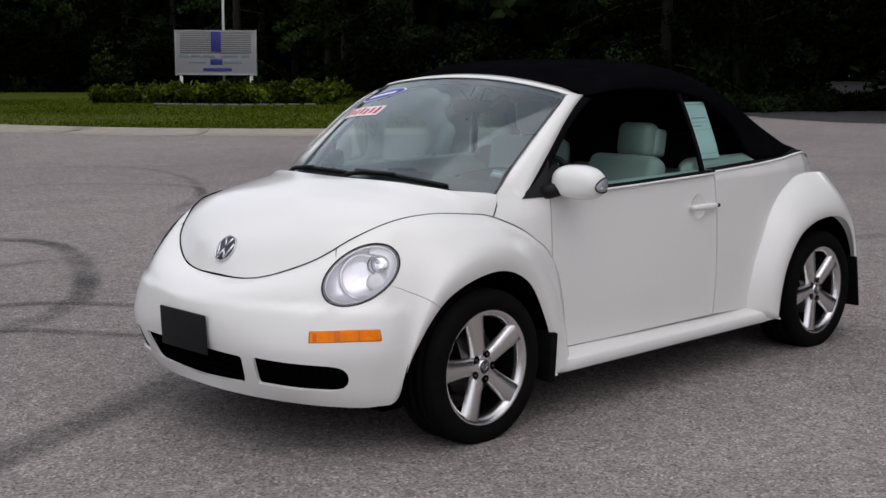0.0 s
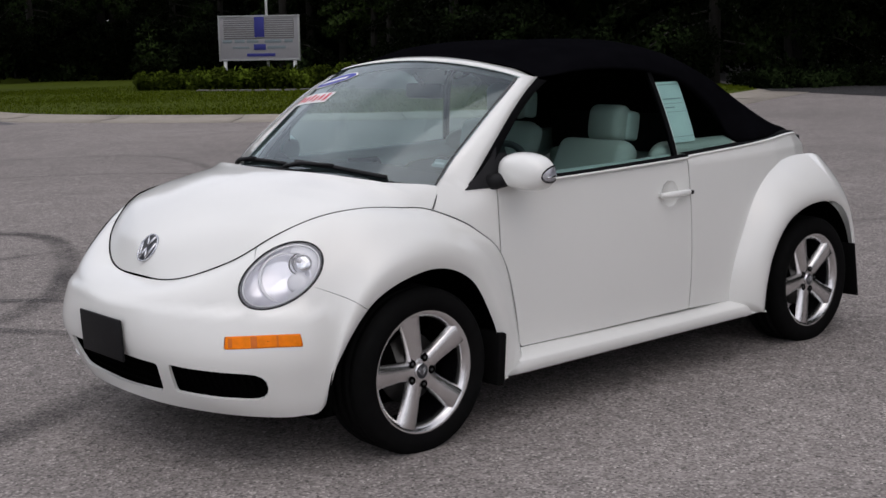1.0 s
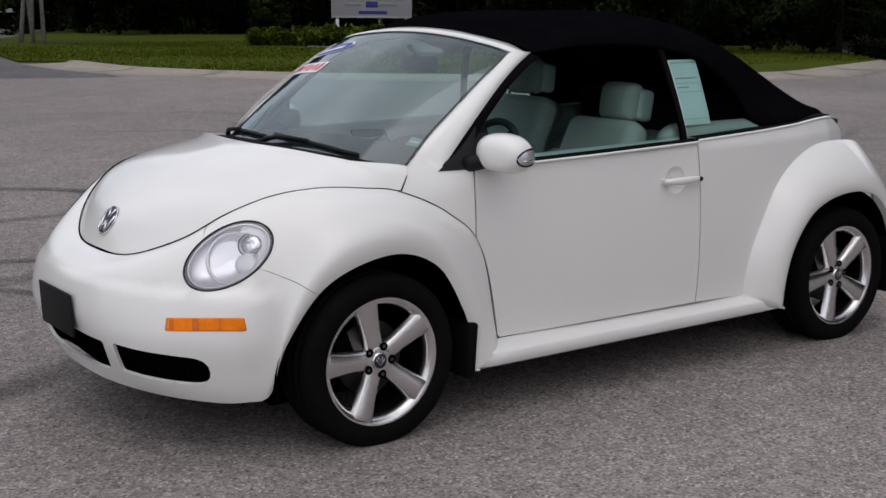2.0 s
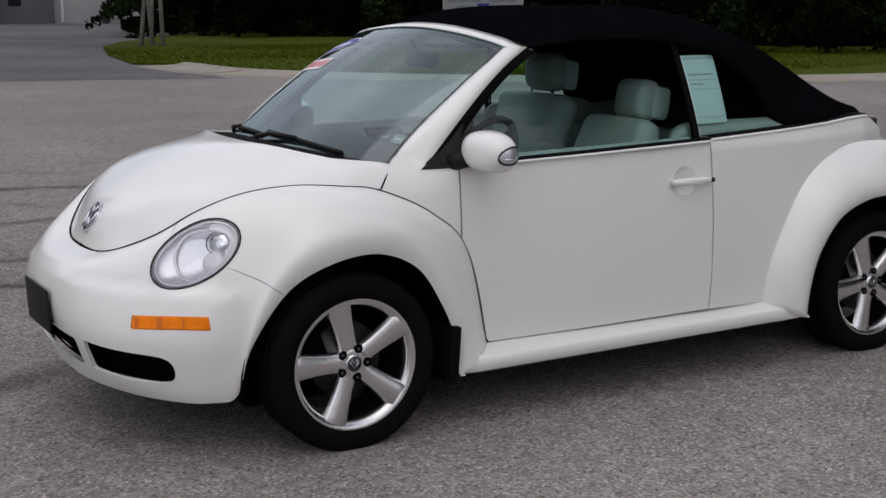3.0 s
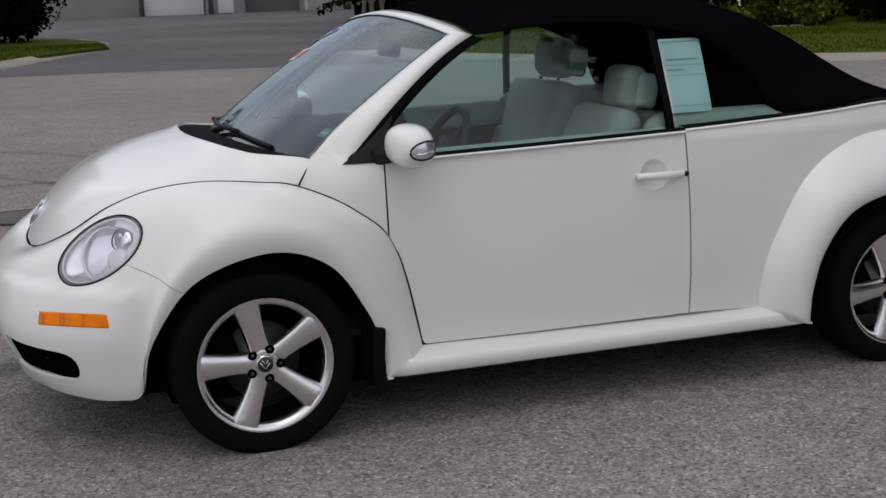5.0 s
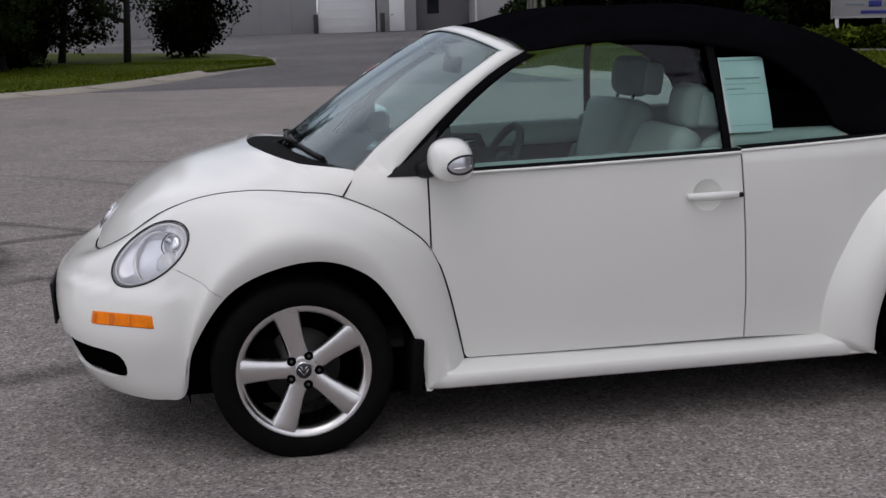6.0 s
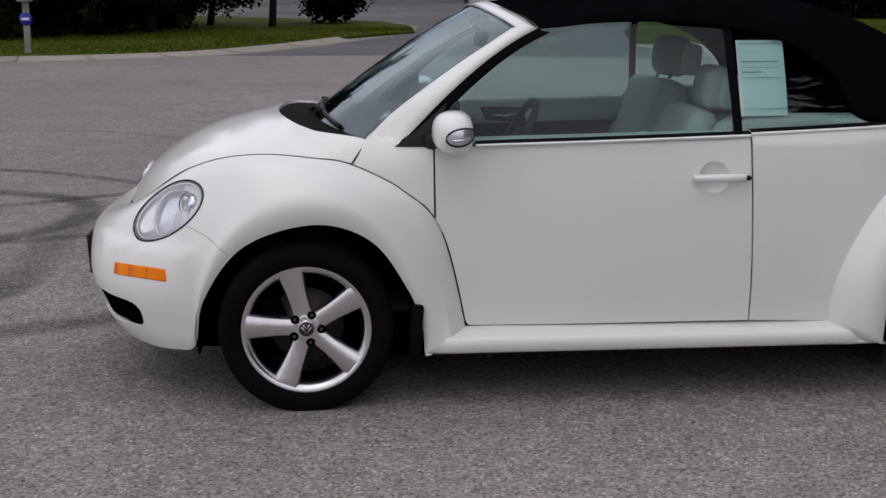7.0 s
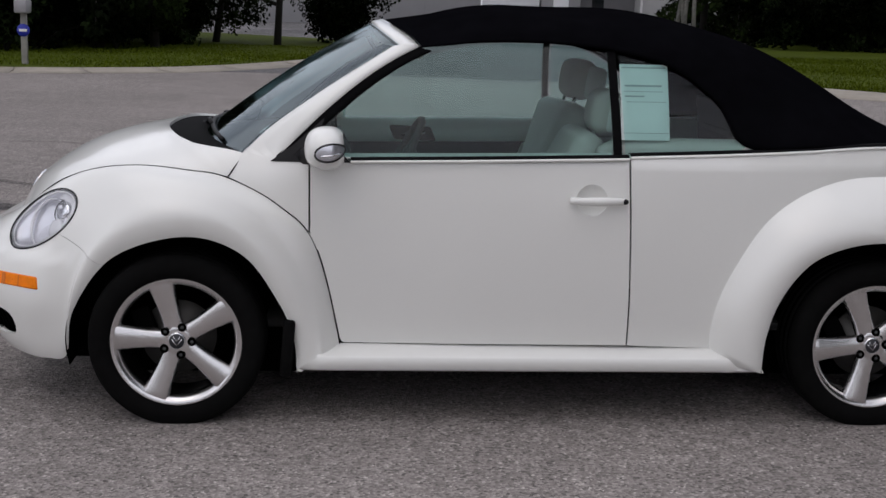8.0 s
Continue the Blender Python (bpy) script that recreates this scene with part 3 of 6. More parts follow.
for x in (21.5, 23.2, 24.6):
    w = hall_box("window", x, x + .95, -.03, .0, .45, 2.4, PANE, "dark window")
    hall_box("sill", x - .06, x + 1.01, -.09, -.03, .38, .45, WHITE)
planter = thing("planter_bush", "small dark shrub in a pot by the wall", "plant", (20.8, BY - .6, .0))
lathe("pot", [(.0, .0), (.2, .0), (.28, .4), (.25, .42)], CHARCOAL, planter, "", 20, axis="z")


# ---- plants ----
def leaf_cloud(centres, n, spread, size, seed, droop=0.0, flat_=0.6):
    """Many small leaf cards scattered round the given centres: vertices and faces."""
    rng = np.random.default_rng(seed)
    c = np.asarray(centres, float)
    idx = rng.integers(0, len(c), n)
    d = rng.normal(0, 1, (n, 3))
    d /= np.linalg.norm(d, axis=1)[:, None]
    d *= rng.uniform(0, 1, n)[:, None] ** .5
    sp = np.asarray(spread, float)
    sp = sp[idx] if sp.ndim else np.full(n, sp)
    p = c[idx] + d * sp[:, None] * np.array((1, 1, flat_))
    a = rng.normal(0, 1, (n, 3))
    a[:, 2] -= droop
    a /= np.linalg.norm(a, axis=1)[:, None]
    b = np.cross(a, rng.normal(0, 1, (n, 3)))
    b /= np.linalg.norm(b, axis=1)[:, None]
    s = size * rng.uniform(.6, 1.4, n)[:, None]
    v = np.stack([p - a * s, p + b * s * .55, p + a * s, p - b * s * .55], 1).reshape(-1, 3)
    return v, [(4 * i, 4 * i + 1, 4 * i + 2, 4 * i + 3) for i in range(n)]


def cloud_part(name, centres, n, spread, size, seed, mat, parent, droop=0.0, flat_=.6):
    v, f = leaf_cloud(centres, n, spread, size, seed, droop, flat_)
    me = bpy.data.meshes.new(name)
    me.from_pydata([tuple(p) for p in v], [], f)
    return link_mesh(name, me, parent, "", mat)


cloud_part("foliage", [(0, 0, .65), (.15, .1, .9)], 300, .4, .07, 5, PINE, planter)


def conifer(seed, height, mat):
    rng = np.random.default_rng(seed)
    t = thing("conifer", "tall dark spruce with drooping boughs to the ground", "tree", group="trees round the lot")
    V, F = tube_geom([(0, 0, -.1), (.03, 0, height * .4), (0, .03, height * .98)], [.17, .11, .02], 8)
    solid("trunk", V, F, BARK, t)
    bv, bf, cs, sp = [], [], [], []
    for k in range(46):
        z = height * (.05 + .92 * (k / 46) ** .95)
        L = (height * .26) * (1 - z / height) ** .75 * rng.uniform(.75, 1.2) + .12
        a = rng.uniform(0, FULL_T)
        d = np.array((math.cos(a), math.sin(a), 0))
        ends = [d * L * q + np.array((0, 0, z - L * .35 * q * q)) for q in (0, .5, 1)]
        v, f = tube_geom(ends, [.03, .02, .008], 4)
        bf += [tuple(i + len(bv) for i in q) for q in f]
        bv += v
        for q in np.linspace(.2, 1.0, max(2, int(L / .28))):
            cs.append(d * L * q + np.array((0, 0, z - L * .35 * q * q - .05)))
            sp.append(.16 + .22 * (1 - q) * L * .5 + .10)
    solid("branchwork", bv, bf, BARK, t)["kind"] = "stuff"
    cloud_part("crown", cs, 9000, sp, .08, seed + 1, mat, t, .9, .75)
    return t


def broadleaf(seed, height, mat, low, trunks=1, bark=None):
    rng = np.random.default_rng(seed)
    t = thing("tree", "leafy dark green tree with a rough trunk", "tree", group="trees round the lot")
    cs, sp, lv, lf = [], [], [], []
    for q in range(trunks):
        ox, oy = rng.normal(0, .24 if trunks > 1 else 0, 2)
        ln = rng.normal(0, .06, 2)
        V, F = tube_geom([(ox, oy, -.1), (ox + ln[0] * 2, oy + ln[1] * 2, height * .25), (ox + ln[0] * 5, oy + ln[1] * 5, height * .75)], [.15 if trunks == 1 else .075, .11 if trunks == 1 else .055, .02], 8)
        solid("trunk", V, F, bark or BARK, t)
        for k in range(16 // trunks + 3):
            z = height * rng.uniform(low, .85)
            a = rng.uniform(0, FULL_T)
            L = height * .30 * math.sin(math.pi * min(.95, max(.12, (z / height - low * .7) / (1 - low * .6)))) * rng.uniform(.7, 1.15)
            d = np.array((math.cos(a), math.sin(a), .35))
            base = np.array((ox, oy, z * .85))
            ends = [base, base + d * L * .55, base + d * L]
            v, f = tube_geom(ends, [.05, .03, .01], 5)
            lf += [tuple(i + len(lv) for i in u) for u in f]
            lv += v
            for w in (.45, .75, 1.0, 1.1):
                cs.append(base + d * L * w + rng.normal(0, .25, 3))
                sp.append(rng.uniform(.4, .85))
    solid("branchwork", lv, lf, BARK, t)["kind"] = "stuff"
    cloud_part("crown", cs, 9500, sp, .082, seed + 1, mat, t, .3, .8)
    return t


def shrub(seed, w, h, mat, label, name="shrub", n=2500, size=.07):
    rng = np.random.default_rng(seed)
    t = thing(name, label, "shrub", group="shrubs on the lawn")
    bv, bf, cs, sp = [], [], [], []
    for k in range(14):
        a, r = rng.uniform(0, FULL_T), rng.uniform(.2, .85)
        top_ = (math.cos(a) * w * .5 * r, math.sin(a) * w * .5 * r, h * rng.uniform(.45, .9) * (1.1 - .5 * r))
        v, f = tube_geom([(0, 0, -.05), (top_[0] * .5, top_[1] * .5, top_[2] * .55), top_], [.03, .02, .008], 4)
        bf += [tuple(i + len(bv) for i in u) for u in f]
        bv += v
        for q in (.28, .5, .8, 1.0):
            cs.append((top_[0] * max(q, .5), top_[1] * q, top_[2] * (q ** .8)))
            sp.append(rng.uniform(.14, .26) * max(w, h))
    solid("stemwork", bv, bf, BARK, t)["kind"] = "stuff"
    cloud_part("foliage", cs, n, sp, size, seed + 1, mat, t, 0, .7)
    return t


def plant_at(ob, x, y, z, s, turn):
    return copy_thing(ob, pose(x, y, z, 0, 0, turn) @ Matrix.Diagonal((s, s, s, 1)))


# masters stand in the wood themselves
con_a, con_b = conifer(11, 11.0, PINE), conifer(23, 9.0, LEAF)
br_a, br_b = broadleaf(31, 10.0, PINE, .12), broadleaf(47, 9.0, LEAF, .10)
BIRCH = node_mat("birch_bark", (0.25, 0.24, 0.225), 0.85, var=0.45, scale=9, bump=0.5, bump_scale=20)
birch = broadleaf(59, 8.0, LEAF, .30, 4, BIRCH)
for ob, x, y in ((con_a, 24.6, 26.2), (con_b, 14.5, 46.0), (br_a, 29.5, 25.5), (br_b, -9.0, 31.5), (birch, 10.9, 34.9)):
    ob.matrix_basis = pose(x, y, .12)
rng_w = np.random.default_rng(77)
for line, kinds, gap in (
        ([(15.5, 42.5), (20, 44.5), (23.5, 38.5), (24.2, 33), (26.5, 29.5), (31, 30), (38, 36), (48, 46)], (con_a, br_a, con_a, con_b), 2.3),
        ([(16, 49), (22, 50), (27, 43), (28.5, 36), (33, 35), (42, 45)], (con_a, br_a), 2.8),
        ([(-4.8, 31.5), (-7, 29.0), (-10, 27.5), (-15, 27), (-22, 27.5), (-34, 29)], (br_a, con_a, br_b, con_a), 2.0),
        ([(-5.5, 36), (-9, 33.0), (-14, 32), (-22, 33), (-34, 35)], (con_a, br_a), 2.4),
        ([(31, 26), (38, 28), (46, 32), (55, 35), (63, 33)], (con_a, br_a), 2.4),
        ([(63, 31), (62, 22), (56, 13), (48, 5), (40, -2), (34, -8)], (con_a, br_a), 2.6),
        ([(66, 26), (60, 12), (50, 0)], (con_a, br_a), 2.8),
        ([(27.8, 19.2), (29.6, 17.4), (33, 19.3), (38, 23)], (con_a, con_a, br_a), 1.2),
        # trees added out of view to shade the right-hand drive
        ([(29, 9.5), (36, 12.2), (43, 15.5), (50, 18.8), (58, 22.5)], (br_a, con_a, br_a), 1.7),
        ([(32, 6), (42, 10), (54, 16)], (br_a, con_a), 2.2),
        # unseen trees added to darken the side windows' reflections
        ([(11.0, -8.6), (13.5, -8.6), (16.5, -7), (18.5, -4.5)], (br_a, con_a, br_a), 1.4),
        # unseen tree lines added to close off reflections and low skylight
        ([(-50, -52), (-25, -62), (0, -66), (25, -62), (50, -50), (62, -32), (60, -12)], (br_a, con_a, br_b), 4.5),
        ([(-45, 25), (-48, 8), (-45, -10), (-40, -22)], (br_a, con_a), 6.0)):
    L = [Vector(p) for p in line]
    for a, b in zip(L, L[1:]):
        n = max(1, round((b - a).length / gap))
        for k in range(n):
            p = a + (b - a) * (k + rng_w.uniform(.1, .9)) / n
            plant_at(kinds[int(rng_w.integers(len(kinds)))], p.x + rng_w.normal(0, .4), p.y + rng_w.normal(0, .4), .1, rng_w.uniform(.85, 1.25), rng_w.uniform(0, 360))
plant_at(br_a, -1.6, 35.0, .1, .8, 40)
plant_at(br_b, -3.6, 36.5, .1, .8, 140)
plant_at(br_a, -5.2, 34.5, .1, .9, 240)
plant_at(br_b, 19.5, 47.0, .1, 1.0, 200)


# far woods close the view behind the nearer trees
def far_woods(line, height, n, seed):
    rng = np.random.default_rng(seed)
    f = spline(line)
    s = rng.uniform(0, len(line) - 1, n)
    p = f(s)
    z = rng.uniform(0, 1, n) ** .9 * height * (.8 + .2 * np.sin(s * 5.1))
    c = np.stack([p[:, 0] + rng.normal(0, 1.0, n), p[:, 1] + rng.normal(0, 1.0, n), z], 1)
    a = rng.normal(0, 1, (n, 3))
    a /= np.linalg.norm(a, axis=1)[:, None]
    b = np.cross(a, rng.normal(0, 1, (n, 3)))
    b /= np.linalg.norm(b, axis=1)[:, None]
    s_ = .5 * rng.uniform(.6, 1.3, n)[:, None]
    v = np.stack([c - a * s_, c + b * s_ * .6, c + a * s_, c - b * s_ * .6], 1).reshape(-1, 3)
    me = bpy.data.meshes.new("far_woods")
    me.from_pydata([tuple(q) for q in v], [], [(4 * i, 4 * i + 1, 4 * i + 2, 4 * i + 3) for i in range(n)])
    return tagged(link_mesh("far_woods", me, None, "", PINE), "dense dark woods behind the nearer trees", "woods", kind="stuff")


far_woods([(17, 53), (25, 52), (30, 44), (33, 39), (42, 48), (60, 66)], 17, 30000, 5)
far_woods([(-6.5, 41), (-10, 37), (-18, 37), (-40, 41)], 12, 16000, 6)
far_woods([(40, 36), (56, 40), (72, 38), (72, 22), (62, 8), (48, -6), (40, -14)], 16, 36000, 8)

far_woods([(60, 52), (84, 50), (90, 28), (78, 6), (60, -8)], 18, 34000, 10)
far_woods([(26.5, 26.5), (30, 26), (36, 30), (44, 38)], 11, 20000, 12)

# unseen woods added behind those trees for dark reflections in the glass
far_woods([(10.8, -12), (15, -12), (19.5, -9.5), (22, -5)], 18, 26000, 9)

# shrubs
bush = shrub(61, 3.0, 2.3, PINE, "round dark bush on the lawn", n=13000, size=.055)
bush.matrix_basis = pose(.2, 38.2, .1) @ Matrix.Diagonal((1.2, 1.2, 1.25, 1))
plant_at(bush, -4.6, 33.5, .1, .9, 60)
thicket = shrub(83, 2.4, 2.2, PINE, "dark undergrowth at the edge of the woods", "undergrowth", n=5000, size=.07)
thicket.matrix_basis = pose(-5.4, 29.2, .1)
for line in ([(-6.4, 27.9), (-8.2, 26.6), (-11, 26.0), (-15, 25.9), (-19, 26.0), (-24, 26.6)], [(22.3, 25.0), (22.7, 22.6), (23.6, 20.6), (25.0, 18.9), (26.8, 17.6)], [(15.6, 41.2), (18.5, 42.6), (21.5, 40.2), (22.6, 36.4)]):
    L = [Vector(p) for p in line]
    for a, b in zip(L, L[1:]):
        n = max(1, round((b - a).length / 1.5))
        for k in range(n):
            p = a + (b - a) * (k + rng_w.uniform(.2, .8)) / n
            plant_at(thicket, p.x, p.y + rng_w.normal(0, .25), .1, rng_w.uniform(.75, 1.25), rng_w.uniform(0, 360))
# low shrubs added as a dark strip where the lot's edge is shaded
cover = shrub(91, 1.9, .46, PINE, "low dark shrub added for the deep shade at the lot's edge", "ground_cover", n=3200, size=.055)
cover.matrix_basis = pose(26.6, 16.1, 0)
for x, y, s in ((27.5, 15.6, 1.0), (28.5, 15.2, .9), (29.5, 14.7, 1.05), (30.5, 14.3, .95), (31.6, 13.9, 1.0), (32.7, 13.4, 1.1), (33.8, 12.9, 1.0), (29.9, 15.7, 1.1), (31.2, 15.1, 1.1), (32.6, 14.6, 1.1)):
    plant_at(cover, x, y, 0, s, rng_w.uniform(0, 360))
upright = shrub(67, 1.4, 2.0, LEAF, "upright ragged shrub beside the sign", n=2200, size=.075)
upright.matrix_basis = pose(16.6, 30.6, .12)
jun = shrub(71, 1.5, .62, JUNIPER, "low spreading green juniper below the sign", "juniper", n=2600, size=.06)
jun.matrix_basis = pose(17.2, 28.7, .12)
for x, y, s in ((16.6, 29.6, .9), (17.7, 28.2, 1.0), (18.2, 27.7, .95), (18.7, 27.2, 1.05), (19.2, 26.7, 1.0), (19.8, 26.2, 1.1), (20.3, 26.0, .9), (17.9, 28.9, .9), (18.9, 27.9, .95), (20.4, 25.6, 1.2), (16.0, 30.0, .8)):
    plant_at(jun, x, y, .12, s, rng_w.uniform(0, 360))
STONE = node_mat("bed_stone", (0.12, 0.115, 0.11), 0.9, var=0.25, scale=8, bump=0.4, bump_scale=30)
edge = thing("bed_edging", "grey stone edging of the planting bed", "edging", kind="structure")
for k in range(11):
    a = k / 10
    part("edging_stone", box(bmesh.new(), (.36, .2, .13), pose(16.6 + 3.3 * a - .35 * math.sin(math.pi * a), 28.0 - 2.7 * a - .35 * math.sin(math.pi * a), .055, 0, 0, -40), .03), STONE, edge)

# ---- sign ----
SIGNBLUE = node_mat("deep_blue_enamel", (0.018, 0.022, 0.20), 0.6, var=0.15, scale=8)
SIGNW = node_mat("sign_panel", (0.29, 0.285, 0.30), 0.6, var=0.06, scale=3)
SIGNF = node_mat("sign_frame", (0.32, 0.33, 0.33), 0.6, var=0.08, scale=6)
SIGNG = node_mat("sign_grey", (0.12, 0.12, 0.12), 0.6, var=0.1, scale=6)
sign = thing("entrance_sign", "pale framed company sign on two posts in a planting bed", "sign", (18.8, 28.35, .12))
SR = Matrix.Rotation(math.atan2(-1.77, 1.67), 4, 'Z')


def sign_box(name, x, z, w, h, d, y, mat, label="", bevel=.006):
    return part(name, box(bmesh.new(), (w, d, h), SR @ pose(x, y, z), bevel), mat, sign, label)


sign_box("board", 0, 1.42, 2.34, 1.24, .06, 0, SIGNW, "pale sign board")
sign_box("upper_field", 0, 1.70, 2.1, .58, .012, -.038, SIGNG, "grey upper field")
for x in (-1.19, 1.19):
    sign_box("frame", x, 1.42, .05, 1.34, .10, -.01, SIGNF, "pale grey frame")
    sign_box("post", x * .88, .4, .09, .9, .09, .02, WHITE, "white post")
for z in (.79, 2.06):
    sign_box("frame", 0, z, 2.4, .045, .10, -.01, SIGNF)
sign_box("banner", .02, 1.77, .30, .64, .014, -.05, SIGNBLUE, "deep blue upright panel")
sign_box("box", .02, 1.16, .36, .17, .014, -.04, SIGNBLUE, "blue name box")
for z in np.linspace(1.45, 1.95, 9):
    sign_box("slat", 0, z, 2.08, .028, .012, -.046, SIGNW, "", .003)
for i, (x, z, w, h) in enumerate(((-.95, 1.33, .28, .09), (-.58, 1.33, .30, .09), (-.2, 1.33, .34, .09), (.42, 1.33, .5, .09), (.88, 1.33, .24, .09), (.52, 1.15, .55, .08), (-.55, 1.15, .5, .06), (.05, .93, .85, .09))):
    sign_box("bar", x, z, w, h, .010, -.036, SIGNBLUE if i == 7 else INK, "", .002)
pole = thing("flagpole", "thin white flagpole behind the sign", "flagpole", (19.15, 28.45, .12))
tube("shaft", [(0, 0, 0), (0, 0, 7.5)], [.045, .03], WHITE, pole, seg=10)
lathe("foot", [(.0, .06), (.10, .06), (.12, .0)], STEEL, pole, "", 16, axis="z")
lathe("cleat", [(.0, .03), (.05, .02), (.05, -.02), (.0, -.03)], STEEL, pole, "", 10, (0.05, 0, 1.3), axis="z")

# ---- post by the kerb ----
mail = thing("kerb_post", "grey wooden post with a pale box and a round blue badge", "post", (-5.75, 21.0, .12))
POSTW = node_mat("grey_wood", (0.28, 0.27, 0.25), 0.85, var=0.2, scale=12, bump=0.3, bump_scale=60)
part("post", box(bmesh.new(), (.11, .11, 1.0), pose(0, 0, .45), .008), POSTW, mail)
part("box", box(bmesh.new(), (.26, .42, .27), pose(0, -.05, 1.08), .05), SIGNW, mail, "pale letter box")
lathe("badge", [(.0, -.085), (.12, -.08), (.125, -.06)], BLUE, mail, "round blue badge", 24, (0, 0, .62))
part("bar", box(bmesh.new(), (.15, .01, .05), pose(0, -.09, .62), .002), WHITE, mail)

# ---- the car ----
car = thing("car", "white two-door convertible with a closed black canvas top, parked on asphalt", "car")
A = np.array
# front clip: lower edge (bumper bottom, then the arch lip), its handle, the upper handle and the upper edge (hood and door seams)
LOW = spline([(-.765, 0, .232), (-.745, -.26, .232), (-.665, -.49, .228), (-.555, -.635, .222), (-.466, -.692, .221), (-.394, -.728, .245), (-.356, -.778, .42), (-.212, -.81, .612), (.033, -.822, .689), (.229, -.814, .627), (.354, -.798, .455), (.407, -.788, .32), (.417, -.789, .219), (.420, -.794, .215)], True)
LOWH = spline([(-.05, 0, .16), (-.08, -.03, .16), (-.125, -.06, .16), (-.06, -.10, .17), (-.03, -.095, .165), (-.015, -.08, .15), (-.015, -.06, .12), (-.02, -.052, .11), (0, -.052, .105), (.03, -.048, .095), (.035, -.045, .05), (.035, -.03, .03), (.035, -.025, .02), (.03, -.008, .0)], True)
TOPH = spline([(-.244, 0, -.020), (-.254, -.05, -.030), (-.18, -.05, -.062), (-.11, -.11, -.065), (-.06, -.14, -.07), (-.035, -.14, -.045), (-.025, -.14, -.03), (-.01, -.13, -.02), (0, -.125, -.02), (.005, -.11, -.03), (-.005, -.085, -.025), (-.02, -.06, -.015), (-.04, -.045, -.005), (-.03, -.005, 0)], True)
TOP_EDGE = spline([(-.690, 0, .658), (-.663, -.232, .672), (-.562, -.43, .745), (-.45, -.53, .83), (-.355, -.577, .876), (-.27, -.60, .898), (-.19, -.622, .908), (-.10, -.64, .910), (.03, -.657, .898), (.164, -.676, .877), (.345, -.722, .789), (.462, -.742, .655), (.568, -.735, .292), (.545, -.815, .216)], True)


def TOP(s):
    """The upper edge, its seam with the door bowed a little to the rear."""
    p = TOP_EDGE(s)
    p[..., 0] += .014 * np.sin(math.pi * np.clip((np.asarray(s, float) - 10.1) / 1.9, 0, 1)) ** 2
    return p


def clip_raw(u, v):
    a, d = LOW(u), TOP(u)
    return bezier(a, a + LOWH(u), d + TOPH(u), d, v)


# the front end's skin, evened out along its length between the two fixed edges
CU, CV = 261, 41
cu_, cv_ = np.meshgrid(np.linspace(0, 13, CU), np.linspace(0, 1, CV), indexing="ij")
SKIN = clip_raw(cu_, cv_)


def evened(P, width):
    """A gaussian mean along the length, mirrored at the middle; its width (in stations) grows from nothing at the edges."""
    ext = 60
    front = P[1:ext + 1][::-1] * A((1, -1, 1))
    back = 2 * P[-1] - P[-ext - 1:-1][::-1]
    Q = np.concatenate([front, P, back])
    out = P.copy()
    for j in range(CV):
        v = j / (CV - 1)
        s_ = min(1.0, v / .6)
        w = width * min(1.0, 2.2 * (1 - v) ** .8) * s_ * s_ * (3 - 2 * s_)
        if w < .03:
            continue
        k = np.arange(-ext, ext + 1) * .05
        g_ = np.exp(-.5 * (k / w) ** 2)
        g_ /= g_.sum()
        for c in range(3):
            out[:, j, c] = np.convolve(Q[:, j, c], g_, "same")[ext:ext + CU]
    return out


for _ in range(2):
    once = evened(SKIN, .75)
    SKIN = once + evened(SKIN - once, .75) * .8


# the bumper's shoulder: its face stands proud below a soft ledge that fades out towards the wheel arches
def eased(t):
    t = np.clip(t, 0, 1)
    return t * t * (3 - 2 * t)


grow = np.gradient(SKIN, axis=0)
side_out = np.stack([grow[..., 1], -grow[..., 0], 0 * grow[..., 0]], -1)
side_out = side_out / np.maximum(np.linalg.norm(side_out, axis=-1), 1e-6)[..., None]
side_out = side_out * np.where(side_out[..., :1] > 0, -1, 1)
side_out[0] = (-1, 0, 0)
shoulder = .018 * eased((.618 - SKIN[..., 2]) / .040) * eased((SKIN[..., 2] - .30) / .16) * eased((5.6 - cu_) / 1.8) * (.35 + .65 * eased((cu_ - .4) / 1.5))
SKIN = SKIN + side_out * shoulder[..., None]


def clip(u, v):
    """Smooth reading of the skin at station u and height v."""
    u, v = np.broadcast_arrays(np.clip(np.asarray(u, float), 0, 13), np.clip(np.asarray(v, float), 0, 1))
    a, b = u / 13 * (CU - 1), v * (CV - 1)
    i, j = np.clip(np.floor(a).astype(int), 0, CU - 2), np.clip(np.floor(b).astype(int), 0, CV - 2)

    def weights(t):
        return (-.5 * t + t * t - .5 * t**3, 1 - 2.5 * t * t + 1.5 * t**3, .5 * t + 2 * t * t - 1.5 * t**3, -.5 * t * t + .5 * t**3)
    wa, wb = weights(a - i), weights(b - j)
    out = np.zeros(u.shape + (3,))
    for p in range(4):
        ii = i + p - 1
        over, flip = np.clip(ii, 0, CU - 1), np.where(ii < 0, -1.0, 1.0)
        over = np.where(ii < 0, 1, over)
        for q in range(4):
            jj = j + q - 1
            val = SKIN[over, np.clip(jj, 0, CV - 1)].copy()
            low, high = jj < 0, jj > CV - 1
            val = np.where(low[..., None], 2 * SKIN[over, 0] - SKIN[over, 1], val)
            val = np.where(high[..., None], 2 * SKIN[over, CV - 1] - SKIN[over, CV - 2], val)
            val[..., 1] *= flip
            out += (wa[p] * wb[q])[..., None] * val
    return out


FULL = FULL_T
# headlamp outline, in the plane across its own axis
HC = A((-.477, -.618, .706))
